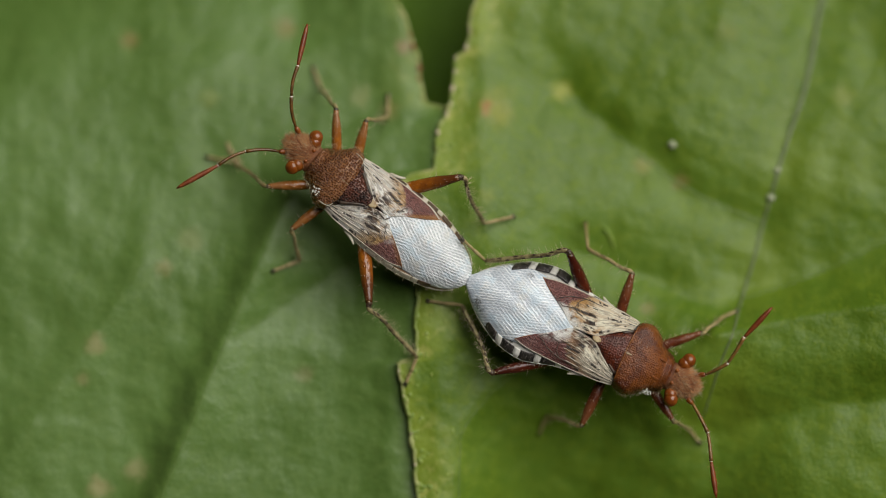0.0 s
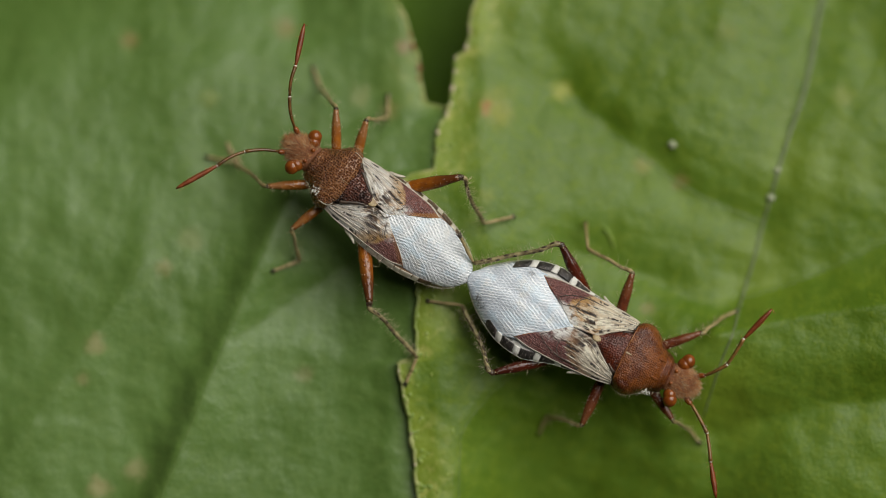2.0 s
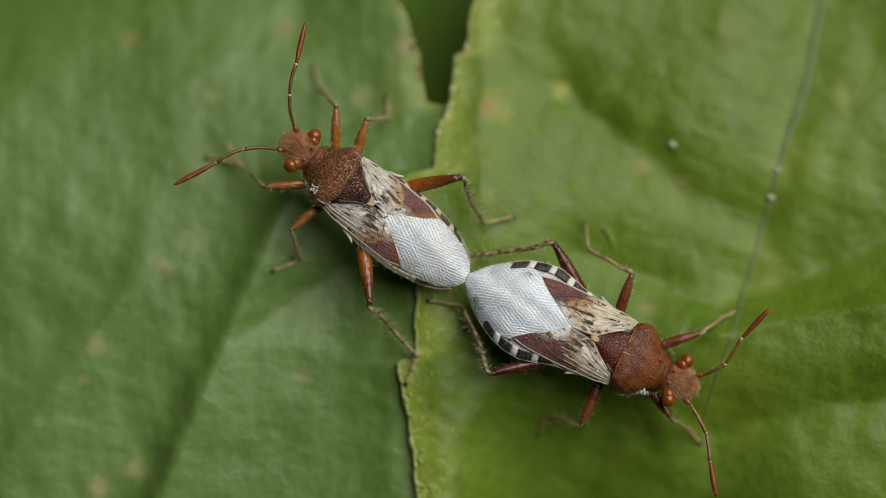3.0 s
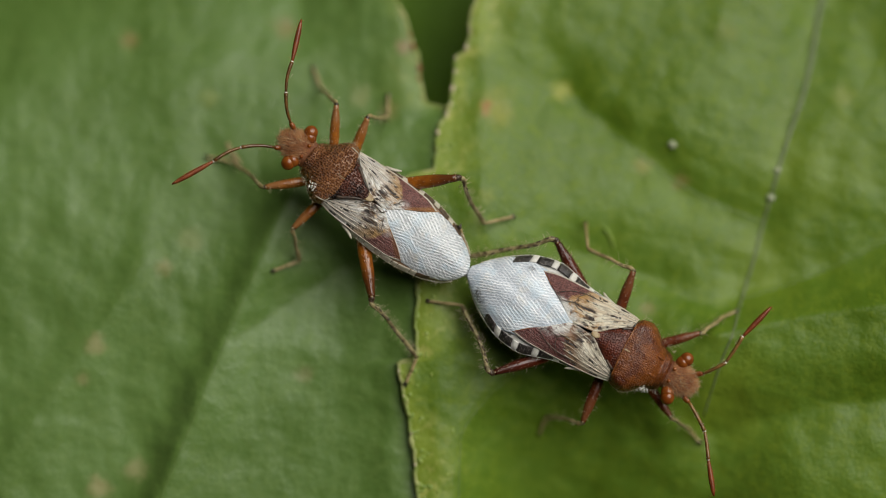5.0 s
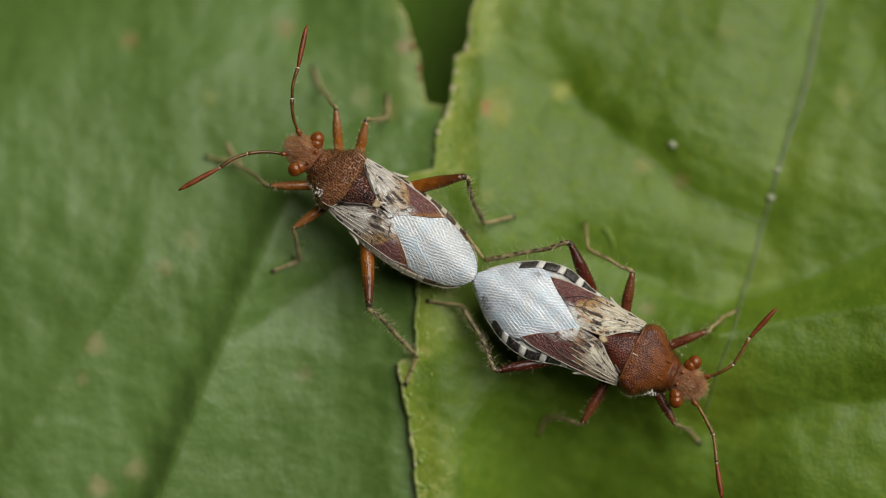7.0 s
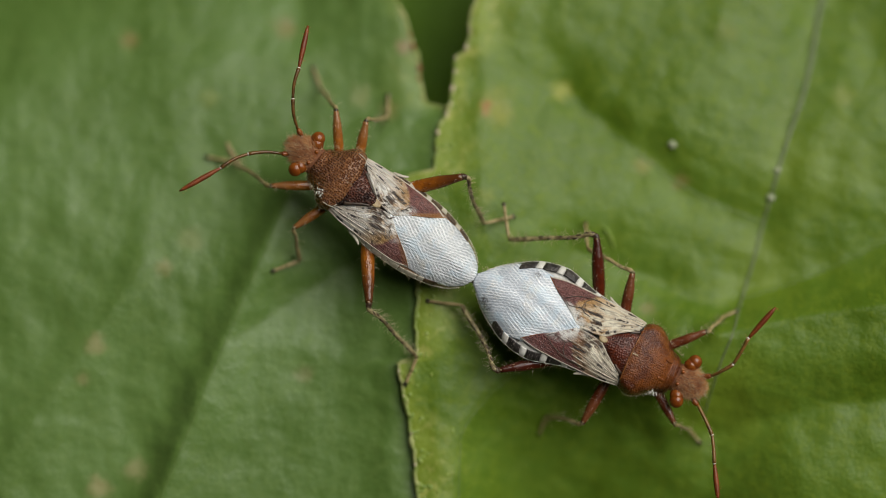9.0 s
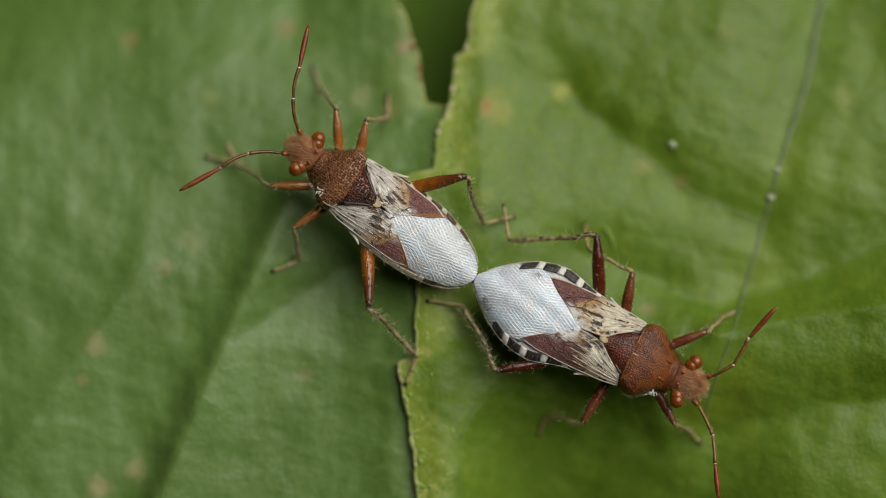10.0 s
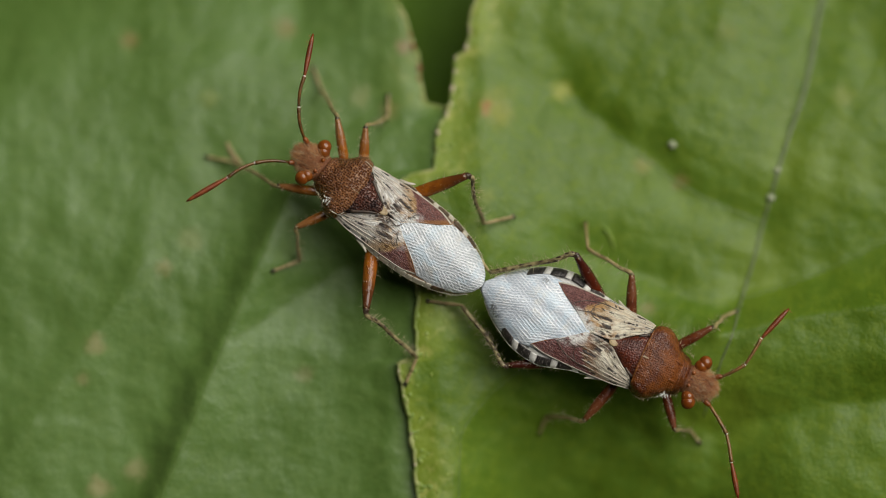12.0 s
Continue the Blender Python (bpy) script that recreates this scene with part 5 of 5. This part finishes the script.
# the free hind leg of the large bug: seconds, knee, ankle, foot tip
FREE_LEG = [(0, (3.95, -0.09, 2.16), (1.34, -0.37, 1.02), (0.54, 0.37, 1.64)), (0.5, (3.9, -0.05, 2.01), (1.25, -0.42, 1.00), (0.52, 0.42, 1.57)),
            (1, (3.72, 0.16, 1.21), (0.93, -0.45, 1.01), (0.48, 0.54, 1.63)), (2, (3.75, 0.12, 1.59), (0.93, -0.45, 1.39), (0.48, 0.5, 2.07)),
            (3, (3.49, 0.23, 1.20), (0.78, -0.23, 0.65), (0.37, 0.73, 1.34)), (5, (3.59, 0.27, 1.20), (0.91, -0.21, 0.65), (0.5, 0.79, 1.28)),
            (5.5, (3.77, 0.27, 1.20), (1.02, -0.23, 0.65), (0.57, 0.73, 1.31)), (6, (4.16, 0.12, 1.76), (1.16, -0.36, 1.56), (0.75, 0.64, 2.19)),
            (6.5, (4.02, 0.12, 1.62), (1.16, -0.36, 1.42), (0.73, 0.59, 2.11)), (7, (4.04, 0.16, 1.53), (1.3, -0.34, 0.88), (0.62, 0.62, 1.30)),
            (7.1, (4.34, 0.23, 1.67), (1.52, -0.13, 1.36), (0.99, 0.9, 1.36)), (7.2, (4.38, 0.3, 1.49), (1.6, -0.05, 0.91), (1.03, 0.95, 0.91)),
            (8.8, (4.86, 0.32, 1.68), (2.36, 0.32, 0.65), (1.92, 1.47, 0.43)), (9, (4.86, 0.41, 1.35), (2.33, 0.32, 0.65), (1.94, 1.47, 0.35)),
            (9.5, (4.96, 0.41, 1.36), (2.36, 0.4, 0.65), (1.98, 1.52, 0.30)), (10, (4.87, 0.41, 1.32), (2.33, 0.29, 0.65), (1.93, 1.43, 0.33)),
            (10.5, (4.86, 0.37, 1.48), (2.36, 0.26, 0.65), (1.92, 1.38, 0.31)), (10.8, (4.84, 0.3, 1.70), (2.33, 0.13, 0.65), (1.81, 1.28, 0.55)),
            (11, (4.62, 0.3, 1.60), (2.12, 0.05, 0.65), (1.62, 1.13, 0.30)), (11.2, (4.61, 0.16, 1.87), (2.01, -0.09, 0.71), (1.35, 0.99, 0.71)),
            (11.3, (4.04, -0.05, 1.81), (1.26, -0.73, 1.35), (0.80, 0.1, 1.05)), (11.5, (4.2, -0.02, 1.83), (1.37, -0.62, 1.35), (0.86, 0.1, 1.05)),
            (12, (4.2, -0.2, 1.93), (1.46, -0.73, 1.30), (0.95, 0.0, 1.0))]


def aim(place, way):
    """A pose at place whose x axis points along way, z as far up as it can."""
    x = Vector(way).normalized()
    y = Vector((0, 0, 1)).cross(x)
    y = y.normalized() if y.length > 1e-6 else Vector((0, 1, 0))
    z = x.cross(y)
    m = Matrix((x, y, z)).transposed().to_4x4()
    m.translation = Vector(place)
    return m


class Leg:
    def __init__(self, owner, track, roll, row, femur_m, rnd, free=None, hind=True):
        hip, knee, ankle, tip, thick, thin = row
        self.track, self.roll, self.hip, self.free = track, roll, Vector(hip), free
        tip = tip if tip[2] is not None else (tip[0], tip[1], leaf_top(tip[0], tip[1]) + 0.07)
        floor = leaf_top(ankle[0], ankle[1]) + 0.22
        ankle = (ankle[0], ankle[1], floor if ankle[2] is None else max(ankle[2], floor) if free is None else ankle[2])
        self.knee, self.ankle, self.tip = Vector(knee), Vector(ankle), Vector(tip)
        h = self.body(0) @ self.hip
        self.l1, self.l2, self.l3 = (self.knee - h).length, (self.ankle - self.knee).length, (self.tip - self.ankle).length
        if free:
            self.l1, self.l2, self.l3 = 2.36, 2.86, 1.25
        self.part = piece("leg", ball(hip, 0.2, (1.2, 1, 1), 8, 12), femur_m, owner)
        self.femur = piece("femur", femur_shape(self.l1, thick, rnd, 60), [femur_m, M_HAIR, M_MARK, M_TIP], self.part)
        thigh, shin = self.knee - h, self.ankle - self.knee
        bow = math.copysign(1.0, thigh.dot(Vector((0, 0, 1)).cross(shin)))
        self.tibia = piece("tibia", tibia_shape(self.l2, thin, rnd, 150 if hind else 40, bow), [M_TIBIA if hind else M_TARSUS, M_HAIR, M_MARK if hind else M_TIBIA], self.part, "slender tan shin with dark marks and bristles")
        self.tarsus = piece("tarsus", tarsus_shape(self.l3 - 0.08, 0.058), [M_TARSUS, M_CLAW], self.part, "tan foot with black claws")

    def body(self, t):
        m = body_pose(self.track, t, self.roll)
        m.translation /= MM
        return m

    def at(self, t):
        """Poses of thigh, shin and foot in the bug's space."""
        m = self.body(t)
        h = m @ self.hip
        if self.free:
            ts = [r[0] for r in self.free]
            k, a, f = (Vector([float(np.interp(t, ts, [r[i][c] for r in self.free])) for c in range(3)]) for i in (1, 2, 3))
            k = h + (k - h).normalized() * self.l1
            a = k + (a - k).normalized() * self.l2
            f = a + (f - a).normalized() * self.l3
        else:
            a, f = self.ankle.copy(), self.tip
            d = a - h
            n = min(max(d.length, abs(self.l1 - self.l2) + 0.01), self.l1 + self.l2 - 0.005)
            d.normalize()
            along = (self.l1 ** 2 - self.l2 ** 2 + n * n) / (2 * n)
            out = math.sqrt(max(self.l1 ** 2 - along ** 2, 0.0))
            way = self.knee - h
            way = (way - d * way.dot(d)).normalized()
            k = h + d * along + way * out
            a = h + d * n
        inv = m.inverted()
        poses = []
        for p, q in ((h, k), (k, a), (a, f)):
            o = aim(p, q - p)
            o = inv @ o
            o.translation *= MM
            poses.append(o)
        return poses


leg_rnd = random.Random(7)
legs = [Leg(bug_small, TRACK_SMALL, ROLL_SMALL, r, M_THIGH_RUST if i < 2 else M_THIGH_SHORT, leg_rnd, None, i < 2) for i, r in enumerate(LEGS_SMALL)]
legs += [Leg(bug_large, TRACK_LARGE, ROLL_LARGE, r, M_THIGH_DARK if i < 2 else M_THIGH_SPECKLED, leg_rnd, FREE_LEG if i == 0 else None, i < 2) for i, r in enumerate(LEGS_LARGE)]

ant_rnd = random.Random(9)
feelers = [
    (antenna_parts(bug_small, [(7.06, -0.38, 1.5), (7.28, -0.46, 1.6), (7.96, -1.10, 1.85), (8.40, -1.98, 1.95), (9.0, -3.24, 1.9)], ant_rnd, 0.055, M_ANT), [(0, 0), (2.5, 0.2), (5, -1), (7, -0.7), (9, -0.8), (11, -0.8), (12, -0.7)]),
    (antenna_parts(bug_small, [(7.06, 0.36, 1.5), (7.22, 0.47, 1.6), (8.02, 1.14, 1.85), (8.42, 2.02, 1.95), (9.0, 3.40, 1.9)], ant_rnd, 0.055, M_ANT), [(0, 0), (2.5, -0.8), (5, -1.5), (7, -2), (9, -1.3), (11, -1.3), (12, -1)]),
    (antenna_parts(bug_large, [(7.84, 0.40, 1.5), (8.04, 0.50, 1.6), (8.50, 1.09, 1.85), (8.60, 2.03, 2.1), (8.98, 3.25, 2.4)], ant_rnd, 0.058, M_ANT_TAN), [(0, 0), (1, 0.5), (3, 0.3), (5, 0.9, 7), (6, 1.1, 7), (7, 1.9, 3), (9, 2.6, -2), (11, 2.4, -2), (11.5, 1.4, 0), (12, -1.2, 14)]),
    (antenna_parts(bug_large, [(7.84, -0.42, 1.5), (8.06, -0.50, 1.55), (8.86, -1.13, 1.7), (9.33, -1.90, 1.75), (9.97, -2.88, 1.7)], ant_rnd, 0.058, M_ANT_TAN), [(0, 0), (1, 0.9), (2.5, 1.8), (5, 2.7), (6, 2.8), (7, 1.5), (9, -1.4), (11, -1.1), (11.5, -1.1), (12, 1.9)])]


ANT_TILT = Vector((-math.sin(radians(68)), math.cos(radians(68)), 0))


def motions():
    walk(bug_small, [(r[0], body_pose(TRACK_SMALL, r[0], ROLL_SMALL)) for r in TRACK_SMALL])
    walk(bug_large, [(r[0], body_pose(TRACK_LARGE, r[0], ROLL_LARGE)) for r in TRACK_LARGE])
    for leg in legs:
        times = [r[0] for r in leg.track]
        if leg.free:
            times = sorted(set(times) | {r[0] for r in leg.free})
        sets = [(t, leg.at(t)) for t in times]
        for i, ob in enumerate((leg.femur, leg.tibia, leg.tarsus)):
            walk(ob, [(t, s[i]) for t, s in sets])
    for ob, swing in feelers:
        place = ob.location.copy()
        walk(ob, [(r[0], pose(*place, 0, 0, r[1]) @ Matrix.Rotation(radians(r[2] if len(r) > 2 else 0), 4, ANT_TILT)) for r in swing])


motions()
